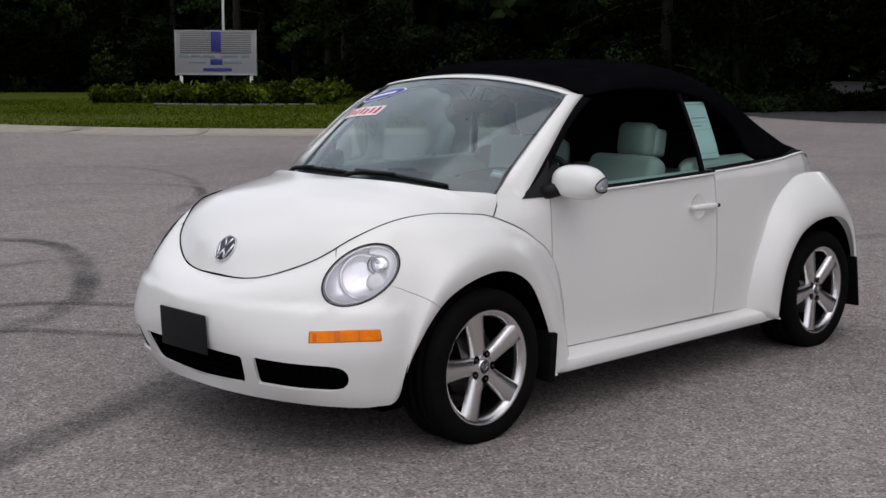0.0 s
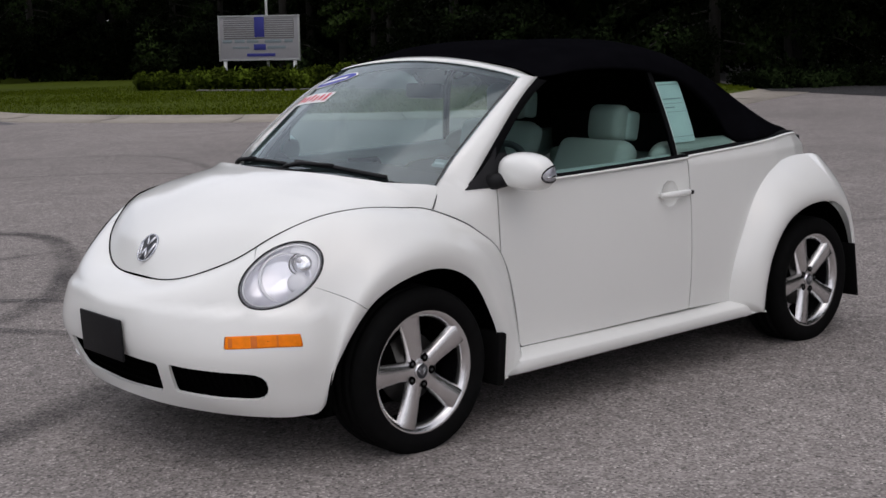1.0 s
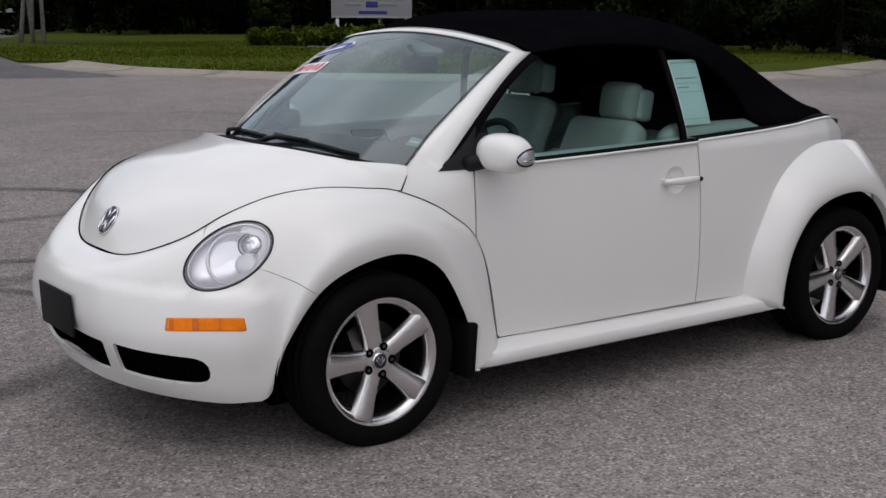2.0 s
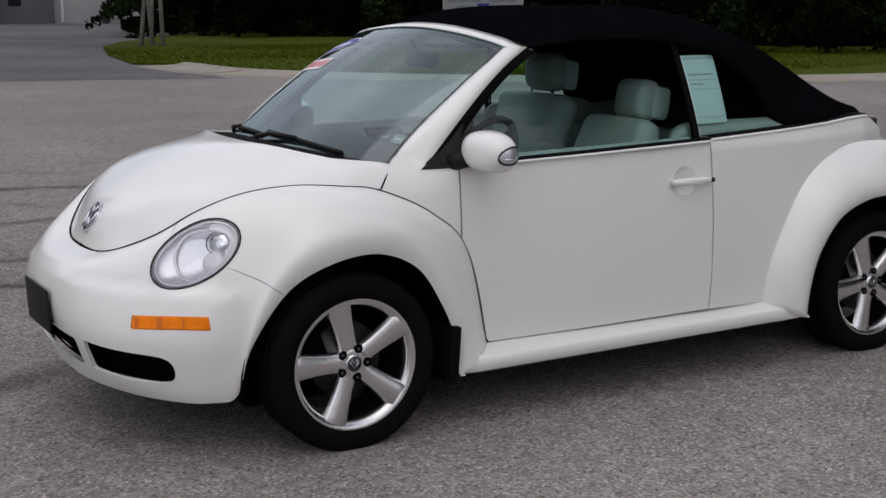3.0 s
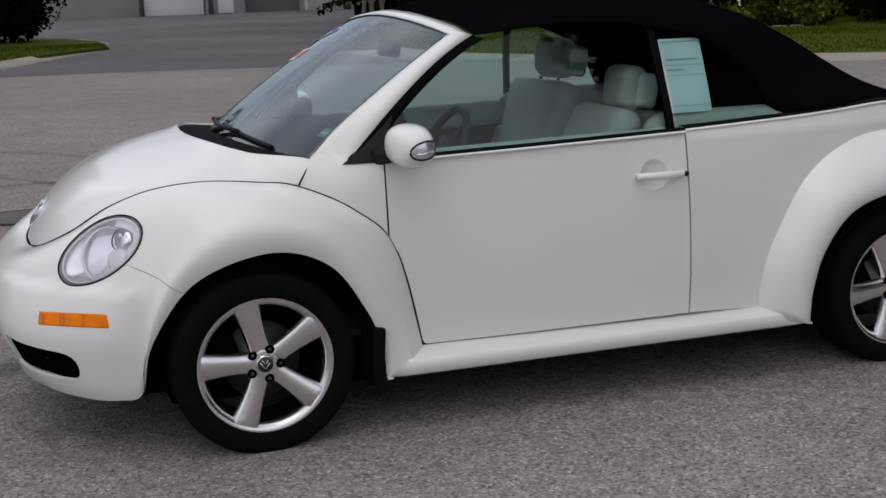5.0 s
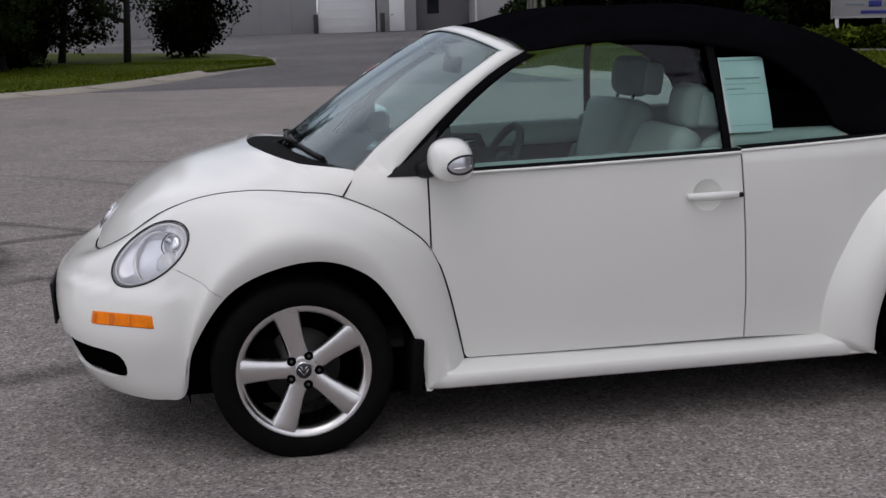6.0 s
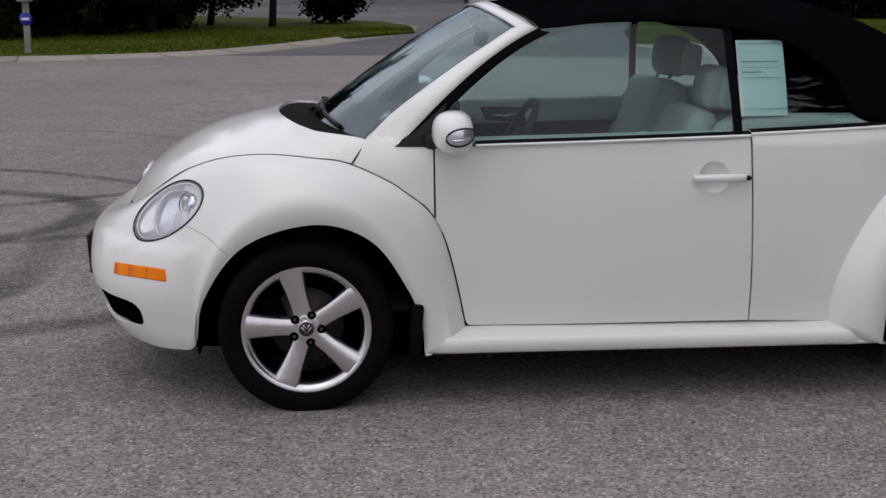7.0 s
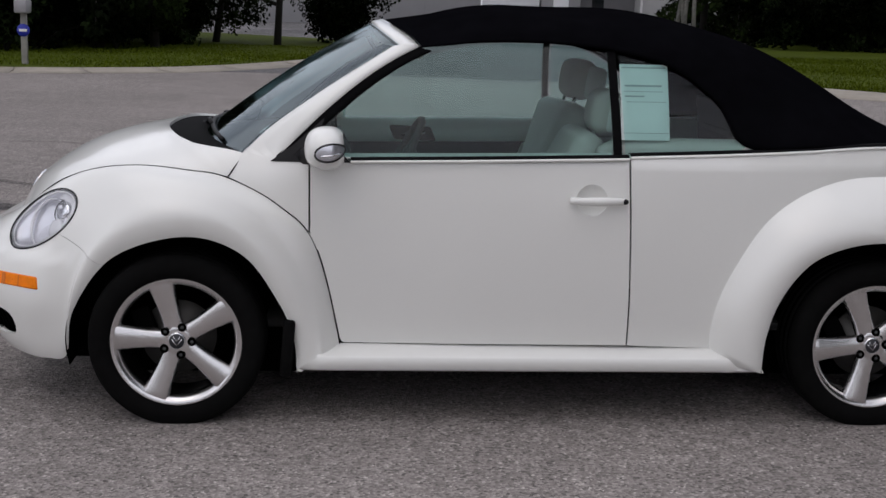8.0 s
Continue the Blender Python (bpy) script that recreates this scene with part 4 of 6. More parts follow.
HN = A((-.66, -.63, .40))
HN = HN / np.linalg.norm(HN)
H1 = np.cross((0, 0, 1.0), HN)
H1 = H1 / np.linalg.norm(H1)
H2 = np.cross(HN, H1)


def lamp_frame(p):
    return np.stack([(p - HC) @ H1, (p - HC) @ H2], -1)


def tilted_ellipse(a, b, tilt, n=64):
    t = np.linspace(0, FULL, n, endpoint=False)
    c, s = math.cos(tilt), math.sin(tilt)
    x, y = a * np.cos(t), b * np.sin(t)
    return np.stack([x * c - y * s, x * s + y * c], 1)


LAMP = tilted_ellipse(.159, .099, radians(37))
lamp_uv = locate(clip, lamp_frame, LAMP, 3.3, .72)


def front_view(p):
    return p[:, 1:]


mid_grille = locate(clip, front_view, [(-.04, .276)] + list(round_loop([(-.04, .276), (-.290, .288), (-.320, .402), (-.04, .408)], [1e-4, .03, .02, 1e-4]))[5:15] + [(-.04, .408)], 1.0, .2)
side_grille = locate(clip, front_view, round_loop([(-.356, .298), (-.66, .290), (-.680, .388), (-.378, .408)], [.014, .045, .05, .012]), 2.2, .2)


def flank_view(p):
    return np.stack([p[:, 0] * .707 - p[:, 1] * .707, p[:, 2]], -1)


ind = [(-.690, -.569, .477), (-.480, -.74, .480), (-.487, -.735, .524), (-.686, -.569, .520)]
ind_uv = locate(clip, flank_view, round_loop([(x * .707 - y * .707, z) for x, y, z in ind], .006), 3.0, .5)
SEAM_U = 6.62
e1 = int(np.argmin(np.linalg.norm(clip(lamp_uv[:, 0], lamp_uv[:, 1]) - A((-.405, -.725, .664)), axis=1)))
e2 = int(np.argmin(lamp_uv[:, 0] - 4.5 * lamp_uv[:, 1]))
order = [(e1 + k) % 64 for k in range(64)]
k2 = order.index(e2)
arc_a, arc_b = lamp_uv[order[:k2 + 1]], lamp_uv[order[k2:] + order[:1]][::-1]
low_arc, high_arc = (arc_a, arc_b) if arc_a[:, 1].mean() < arc_b[:, 1].mean() else (arc_b, arc_a)
n_edge = 60
g = .012  # half a seam, in stations
seam_3d = spline([(-.238, -.79, .585), (-.29, -.80, .612), (-.345, -.765, .638), (-.400, -.73, .664)])(np.linspace(0, 3, 22))
guess = spline([(6.62, 0.0), (6.19, .318), (5.13, .545), (4.38, .62)])(np.linspace(0, 3, 22))
seam_pts = np.concatenate([locate(clip, flank_view, flank_view(seam_3d[k:k + 1]), guess[k, 0], guess[k, 1]) for k in range(22)])
first = int(np.argmax(seam_pts[:, 1] > .02))
seam_pts = np.concatenate([[(6.805, 0.0)], seam_pts[first:]])
SEAM_U = float(seam_pts[0, 0])
bump_loop = [(u, 0) for u in np.linspace(0, SEAM_U, n_edge)] + [(u, v) for u, v in seam_pts[1:]] + list(low_arc) + [(u, .992) for u in np.linspace(lamp_uv[e2][0] - .12, 0, 16)] + [(0, mid_grille[-1][1])] + [tuple(p) for p in mid_grille[::-1]] + [(0, mid_grille[0][1])]
fend_loop = [(u, 0) for u in np.linspace(12.55, SEAM_U + .005, 76)] + [(u + .004, v + .002) for u, v in seam_pts[1:]] + list(high_arc) + [(u, .996) for u in np.linspace(lamp_uv[e2][0] - .08, 12.55, 96)]
panel("front_bumper", clip, bump_loop, PAINT, car, "white painted bumper cover", holes=(side_grille, ind_uv), step=.02, scale=(.13, .5), out=1, both=True)
for sd in (1, -1):
    panel("front_fender", clip, fend_loop, PAINT, car, "bulging white front fender", step=.02, scale=(.13, .5), side=sd, out=1)

# hood: from the spine to the seam
SPINE = spline([(-.6885, 0, .6625), (-.660, 0, .729), (-.622, 0, .784), (-.562, 0, .842), (-.48, 0, .899), (-.38, 0, .949), (-.28, 0, .981), (-.18, 0, 1.002), (-.10, 0, 1.012)])
SP_W = spline([(0, -.07, 0), (.0, -.15, .0), (0, -.22, .001), (0, -.235, .001), (0, -.25, .0), (0, -.28, -.002), (0, -.29, -.003), (0.0, -.30, -.003), (.0, -.32, -.003)])
SE_H = spline([(-.0107, .06, -.0053), (-.022, .09, .006), (-.030, .11, .026), (-.024, .11, .042), (-.01, .12, .050), (0, .12, .053), (.01, .115, .064), (-.02, .09, .10), (-.14, .056, .165)])


def hood_surf(u, v):
    past = np.clip(np.asarray(u, float) - 8, -.02, 1.2) * (np.asarray(u, float) > 8)
    u = np.clip(np.asarray(u, float), 0, 8)
    s = 9 * (u / 8) + .8 * (1 - u / 8) ** 3
    a, d = SPINE(u), TOP(np.clip(s, 0, 9))
    v = np.asarray(v, float)
    lift = np.sin(np.pi * np.clip(v, 0, 1) ** 3.2)
    return bezier(a, a + SP_W(u), d + SE_H(u), d, v) + past[..., None] * np.stack([.13 + 0 * v, -.016 * v, .02 * lift], -1)


def rear_cut(v):
    """How far the hood reaches behind its last station at v: hollowed in the middle, where the cowl lies open, out to a point at each side."""
    v = np.asarray(v, float)
    mid = np.interp(v, [0, .15, .3, .4, .5, .58, .65, .7, .75, .8, .84], [-.08, -.12, -.19, -.26, -.30, -.27, -.09, .13, .42, .75, .95])
    return np.where(v < .84, mid, .95 * np.clip((1 - v) / .16, 0, 1))


edge_v = np.concatenate([np.linspace(0, .84, 26), np.linspace(.86, .991, 8)])
hood_loop = [(u, 0) for u in np.linspace(.02, 7.90, 60)] + [(8 + float(rear_cut(v)), float(v)) for v in edge_v] + [(u, .991) for u in np.linspace(7.95, .02, 90)]
panel("hood", hood_surf, hood_loop, PAINT, car, "domed white hood", step=.022, scale=(.12, .7), out=-1, both=True)


# dark tubes laid in the seams for the shade of the gaps
for sd in (1, -1):
    s_ = np.linspace(0, 12, 110)
    sl = TOP(s_) + np.where(s_ < 4, np.clip((4 - s_) / 1.5, 0, 1) * np.clip(s_ + .4, 0, 1), 0)[:, None] * A((-.0012, -.0008, .0030)) + A((0, -.0005, -.0012))
    tube("seam_seal", [(p[0], p[1] * sd, p[2]) for p in sl], [.0017] * 13 + [.0026] * 61 + [.0017] * 36, DARK, car, seg=6)
    q_ = np.linspace(.84, .99, 16)
    sl = hood_surf(8 + rear_cut(q_), q_) + A((.0035, -.001, -.001))
    tube("seam_seal", [(p[0], p[1] * sd, p[2]) for p in sl], .0026, DARK, car, seg=6)


# flank: door, quarter panel, pillar foot
def flank(x, z):
    x, z = np.asarray(x, float), np.asarray(z, float)
    y0 = np.interp(x, [.1, .164, .24, .334, .45, 1.0, 1.6, 2.0, 2.3, 2.55, 2.8, 3.1], [.65, .668, .688, .706, .722, .748, .760, .752, .722, .665, .56, .40])
    y0 = y0 - np.clip(z - .84, 0, .13) ** 2 * 2.2 * np.clip((.46 - x) / .16, 0, 1)
    y0 = y0 + .018 * (1 - ((z - .62) / .34) ** 2) - np.clip(z - .955, 0, 1) * .35
    return np.stack([x, -y0, z], -1)


fs = TOP(np.linspace(11.99, 9.0, 40))
door_front = [(float(x), float(z)) for x, _, z in fs if z < .655]
door_loop = [(.578, .296)] + [(x + .0045, z) for x, z in door_front[1:]] + [(.462, .664), (.459, .945), (.6, .9420), (1.0, .9525), (1.579, .9705), (1.59, .74), (1.6, .45), (1.6, .3)]
RF_SEAM = spline([(1.955, -.815, .222), (1.908, -.768, .300), (1.924, -.765, .45), (1.982, -.76, .592), (2.078, -.755, .742), (2.194, -.745, .838), (2.34, -.735, .898), (2.52, -.72, .922), (2.72, -.69, .90), (2.88, -.64, .80), (3.0, -.60, .62), (3.06, -.59, .40), (3.06, -.62, .24)])
RF_LIP = spline([(2.088, -.826, .221), (2.086, -.830, .226), (2.092, -.838, .35), (2.135, -.842, .49), (2.23, -.848, .62), (2.36, -.85, .683), (2.51, -.85, .702), (2.66, -.84, .68), (2.79, -.82, .60), (2.87, -.80, .48), (2.905, -.79, .36), (2.91, -.79, .27), (2.91, -.79, .22)])


def rear_fender(u, v):
    u = np.clip(np.asarray(u, float), 0, 12)
    a, d = RF_LIP(u), RF_SEAM(u)
    w_ = np.clip((7.2 - u) / 1.2, 0, 1) * np.clip(u, 0, 1)
    d[..., 1] = d[..., 1] * (1 - w_) + (flank(d[..., 0], d[..., 2])[..., 1] + .001) * w_
    w = (d - a)
    flat = w.copy()
    flat[..., 1] = 0
    o = A((0, -1.0, 0)) * np.clip(u, 0, 1)[..., None]
    h0 = flat * .30 + o * .042
    h1 = -flat * .26 + o * .075
    return bezier(a, a + h0, d + h1, d, v)


quarter_low = [(float(p[0]) + .012, float(p[2]) - .012) for p in RF_SEAM(np.linspace(1, 8.0, 50))]
quarter_loop = [(1.606, .3)] + quarter_low + [(2.72, .955), (2.655, 1.0), (2.607, 1.012), (2.55, 1.014), (2.45, 1.012), (2.35, 1.007), (2.27, 1.002), (2.12, .995), (2.0, .990), (1.8, .982), (1.586, .9745), (1.596, .74), (1.606, .45)]
foot_low = [(float(p[0]) + .001, float(p[2]) + .0035) for p in TOP(np.linspace(9.03, 10.97, 26))]
foot_loop = foot_low + [(.455, .664), (.453, .943), (.36, .948), (.31, .972), (.262, .994), (.232, .978), (.222, .967), (.196, .925)]
DISH = [(1.452 + .056 * math.cos(a), .829 + .056 * math.sin(a)) for a in np.linspace(0, FULL, 40, endpoint=False)]
for sd in (1, -1):
    panel("door", flank, door_loop, PAINT, car, "white door panel, shut", holes=(DISH,), step=.025, side=sd, out=1)
    panel("quarter_panel", flank, quarter_loop, PAINT, car, "white rear quarter panel", step=.03, side=sd, out=1)
    panel("pillar_foot", flank, foot_loop, PAINT, car, step=.02, side=sd, out=1)
    u = np.linspace(0, 12, 76)
    panel("rear_fender", rear_fender, [(k, 0) for k in u] + [(k, .997) for k in u[::-1]], PAINT, car, "bulging white rear fender", step=.022, scale=(.17, .25), side=sd, out=1)
    # sill with a sloping ledge
    prof = A([(-.725, .294), (-.752, .290), (-.814, .267), (-.820, .261), (-.818, .222), (-.806, .212), (-.70, .205)])
    xs = np.linspace(0, 1, 30)
    V = []
    for k in xs:
        for i, (y, z) in enumerate(prof):
            x0, x1 = (.53, 1.945) if i < 2 else ((.49, 1.99) if i < 4 else (.428, 2.07))
            tuck = max(0, 1 - k / .06, 1 - (1 - k) / .06) ** 2
            V.append((x0 + (x1 - x0) * k, (y + (.010 if k < .5 else .006) * tuck) * sd, z))
    solid("sill", V, grid_faces(30, len(prof)), PAINT, car, "white sill with a sloping ledge", angle=20)
    # strip at the foot of the glass
    pts = [(.60, -.752, .9435), (1.0, -.768, .954), (1.3, -.774, .963), (1.579, -.776, .9715)]
    V = []
    for x, y, z in pts:
        V += [(x, (y + .010) * sd, z - .002), (x, (y + .003) * sd, z + .003), (x, (y + .008) * sd, z + .009), (x, (y + .03) * sd, z + .009)]
    solid("window_strip", V, grid_faces(4, 4), PAINT, car, angle=60)
    V = [(x, (y + k) * sd, z + dz) for x, y, z in pts for k, dz in ((.009, .009), (.012, .0165), (.045, .0175))]
    solid("window_seal", V, grid_faces(4, 3), SEAL, car, angle=60)

# rear end
V = []
ys = np.linspace(-1, 1, 41)
rear_prof = spline([(2.74, 0, 1.03), (2.95, 0, .985), (3.12, 0, .86), (3.19, 0, .70), (3.23, 0, .55), (3.245, 0, .42), (3.2, 0, .28), (3.14, 0, .22)])
for s in np.linspace(0, 7, 36):
    p = rear_prof(s)
    half = .62 + .07 * min(1, s / 5)
    for k in ys:
        V.append((p[0] - .42 * abs(k) ** 2.6, half * k, p[2] - .02 * k * k))
solid("tail", V, grid_faces(36, 41), PAINT, car, "white rear deck and bumper", angle=60)

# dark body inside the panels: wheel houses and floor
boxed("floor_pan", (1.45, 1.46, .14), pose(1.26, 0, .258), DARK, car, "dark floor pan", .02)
# underbody set low to block light from beneath the car
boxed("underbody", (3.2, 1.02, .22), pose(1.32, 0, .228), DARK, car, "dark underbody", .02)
# dark tray added to hide lit ground behind the bumper corner
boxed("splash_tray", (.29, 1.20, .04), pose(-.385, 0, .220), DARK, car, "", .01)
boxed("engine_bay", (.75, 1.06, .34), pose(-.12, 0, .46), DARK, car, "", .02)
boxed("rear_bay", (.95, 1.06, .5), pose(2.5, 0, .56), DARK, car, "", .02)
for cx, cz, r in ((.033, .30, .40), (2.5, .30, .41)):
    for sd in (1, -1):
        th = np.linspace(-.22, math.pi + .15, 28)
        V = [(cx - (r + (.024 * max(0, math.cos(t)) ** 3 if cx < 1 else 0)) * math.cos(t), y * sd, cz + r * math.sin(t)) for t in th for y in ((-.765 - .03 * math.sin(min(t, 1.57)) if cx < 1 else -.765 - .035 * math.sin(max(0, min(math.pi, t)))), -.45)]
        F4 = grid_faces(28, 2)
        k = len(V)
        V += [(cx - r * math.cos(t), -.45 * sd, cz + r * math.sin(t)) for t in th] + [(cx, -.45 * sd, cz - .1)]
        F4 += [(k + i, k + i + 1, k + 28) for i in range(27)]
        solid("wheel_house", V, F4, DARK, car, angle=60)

# greenhouse: pillar, header and windscreen
PF = spline([(.218, -.650, .962), (.316, -.632, 1.051), (.436, -.612, 1.138), (.565, -.588, 1.226), (.67, -.566, 1.292), (.752, -.545, 1.343)])
PB = spline([(.324, -.690, .940), (.376, -.682, .985), (.513, -.660, 1.118), (.643, -.625, 1.225), (.752, -.592, 1.297), (.846, -.562, 1.345)])


def pillar(sd):
    V = []
    for s in np.linspace(0, 5, 40):
        f, b = PF(s), PB(s)
        o = A((-.35, -.75, .35)) * .012 * min(1, -.25 + s / 1.2)
        row = [f + A((.02, .03, -.03)), f + A((.002, .004, -.004)), f + o * .6, f * .66 + b * .34 + o * 1.6, f * .33 + b * .67 + o * 1.5, b + o * .7, b, b + A((-.01, .03, -.012))]
        V += [(p[0], p[1] * sd, p[2]) for p in row]
    Fp = grid_faces(40, 8)
    fa, fb, fc = (A(V[i]) for i in Fp[8 * 10 + 3][:3])
    if np.cross(fb - fa, fc - fa)[1] * sd > 0:
        Fp = [f[::-1] for f in Fp]
    ob = solid("windscreen_pillar", V, Fp, PAINT, car, "white windscreen pillar", angle=60)
    # the foot of the pillar runs out into the flank without a crease
    nors = []
    for i, vert in enumerate(ob.data.vertices):
        n = np.array(vert.normal)
        w = min(1.0, (i // 8) / 39 * 5 / 1.7)
        w = w * w * (3 - 2 * w)
        x, z = vert.co.x, vert.co.z
        e = 1e-3
        m = np.cross(flank(x + e, z) - flank(x - e, z), flank(x, z + e) - flank(x, z - e)) * A((1, sd, 1))
        m = m / np.linalg.norm(m)
        n = n * w + m * (1 - w)
        nors.append(tuple(n / np.linalg.norm(n)))
    ob.data.normals_split_custom_set_from_vertices(nors)


for sd in (1, -1):
    pillar(sd)


def bow(y, half, f):
    return 1 - abs(y / half) ** f


def screen_top(k):
    """Front edge of the header at k from -1 (near flank) to 1."""
    return A((.766 - .092 * bow(k, 1, 2.0), .545 * k, 1.350 + .064 * bow(k, 1, 2.2)))


def screen_foot(k):
    return A((.235 - .205 * bow(k, 1, 2.2), .648 * k, .952 + .036 * bow(k, 1, 2)))


ks = np.linspace(-1, 1, 33)
V = []
for k in ks:
    a, b = screen_foot(k), screen_top(k)
    for t in np.linspace(0, 1, 18):
        V.append(a + (b - a) * t + A((-.25, 0, .6)) * .055 * 4 * t * (1 - t) * (.6 + .4 * bow(k, 1, 2)) * .55)
solid("windscreen", V, [f[::-1] for f in grid_faces(33, 18)], SCREEN, car, "clear raked windscreen")
V = []
for k in np.linspace(-1.0, 1.0, 41):
    f = screen_top(k)
    end = float(eased((abs(k) - .86) / .14))
    f = f + A((.006, .010 * (1 if k > 0 else -1), -.010)) * end
    d = A((.080 - .034 * bow(k, 1, 2), .0, (.009 + .006 * bow(k, 1, 2)) * (1 - end)))
    for p in (f + A((.02, 0, -.03)), f + A((-.002, 0, -.006)), f + A((.004, 0, .008)), f + d * .5 + A((0, 0, .010 * end + .005 * (1 - abs(k) ** 6))), f + d + A((0, 0, .002)), f + d + A((.0, 0, -.04))):
        V.append(p)
header_faces = grid_faces(41, 6) + [tuple(range(6)), tuple(range(240, 246))[::-1]]
solid("windscreen_header", V, header_faces, PAINT, car, "white windscreen header rail", angle=60)
# dark band round the glass
V = []
for k in ks:
    a, b = screen_foot(k), screen_top(k)
    V += [b + (a - b) * .010 + A((-.003, 0, .004)), b + A((-.001, 0, -.002))]
solid("screen_band", V, grid_faces(33, 2), GLOSS_BLACK, car)
for sd in (1, -1):
    V = []
    for s in np.linspace(0, 5, 30):
        f = PF(s)
        t = s / 5
        n_in = A((-.007, .012, .002))
        V += [(p[0], p[1] * sd, p[2]) for p in (f + A((-.003, .001, .003)), f + n_in)]
    solid("screen_edge_seal", V, grid_faces(30, 2), GLOSS_BLACK, car)
# cowl
V = []
for k in ks * .9:
    kv = A([abs(k) * .84])
    h = hood_surf(8 + rear_cut(kv), kv)[0]
    h[1] = abs(h[1]) * (1 if k > 0 else -1)
    f = screen_foot(k)
    V += [h + A((-.006, 0, -.012)), h + A((.016, 0, -.010)), h * .5 + f * .5 + A((0, 0, .010 - .016 * abs(k))), f + A((.02, 0, .002))]
solid("cowl", V, grid_faces(33, 4), SEAL, car, "black plastic cowl below the windscreen")

# soft top
RC = spline([(.718, 0, 1.428), (.90, 0, 1.463), (1.065, 0, 1.490), (1.25, 0, 1.501), (1.45, 0, 1.502), (1.68, 0, 1.490), (1.916, 0, 1.452), (2.154, 0, 1.380), (2.40, 0, 1.265), (2.64, 0, 1.125), (2.81, 0, 1.03)])
RE = spline([(.848, -.566, 1.344), (.93, -.577, 1.352), (1.05, -.582, 1.365), (1.20, -.585, 1.370), (1.36, -.588, 1.366), (1.55, -.592, 1.345), (1.757, -.605, 1.29), (1.92, -.640, 1.168), (2.018, -.690, 1.02), (2.26, -.690, 1.018), (2.607, -.575, 1.03)])
RSW = spline([(.02, -.36, .0), (.0, -.37, .0), (0, -.38, .0), (0, -.38, 0), (0, -.38, 0), (0, -.38, 0), (0, -.38, 0), (0, -.40, 0), (0, -.42, 0), (0, -.42, 0), (0, -.36, 0)])
RSE = spline([(-.03, .06, .045), (-.02, .05, .06), (-.01, .05, .085), (0, .045, .09), (.0, .04, .09), (.01, .04, .10), (.02, .03, .12), (.03, .02, .15), (.10, .02, .20), (.12, .05, .10), (.10, .14, .03)])


def roof(u, v):
    a, d = RC(u), RE(u)
    return bezier(a, a + RSW(u), d + RSE(u), d, v)


us, vs_ = np.linspace(0, 10, 80), np.linspace(0, 1, 26)
gv = np.concatenate([-vs_[::-1], vs_[1:]])
rows = []
for u in us:
    q = roof(np.full(len(gv), u), np.abs(gv))
    q[:, 1] *= np.where(gv < 0, 1, -1)
    q[:, 2] -= .004 * (1 + np.cos((u - 1.0) * FULL / 2.6)) * np.exp(-((np.abs(gv)) / .7) ** 4)
    rows.append(np.concatenate([[q[0] + A((0, .03, -.004))], q, [q[-1] + A((0, -.03, -.004))]]))
rows = np.array(rows)
solid("soft_top", rows.reshape(-1, 3), grid_faces(80, rows.shape[1]), FABRIC, car, "black canvas folding top, closed", angle=70)


# side glass
def glass_side(x, z):
    x, z = np.asarray(x, float), np.asarray(z, float)
    t = np.clip((z - .96) / .36, -.2, 1.3)
    y = .725 - .135 * np.maximum(t, 0) ** 1.25 - np.clip(x - 1.5, 0, 1) * .06 - np.clip(.9 - x, 0, 1) * .04
    return np.stack([x, -y, z], -1)


win_arc = [(.552, 1.108), (.636, 1.182), (.754, 1.268), (.874, 1.318), (1.013, 1.350), (1.154, 1.362), (1.296, 1.360), (1.42, 1.352), (1.52, 1.338)]
win_loop = [(.50, .95), (1.545, .972)] + win_arc[::-1] + [(.50, 1.06)]
quart = [(1.574, .974), (2.03, .985), (2.0, 1.06), (1.91, 1.166), (1.80, 1.256), (1.67, 1.322), (1.558, 1.338)]
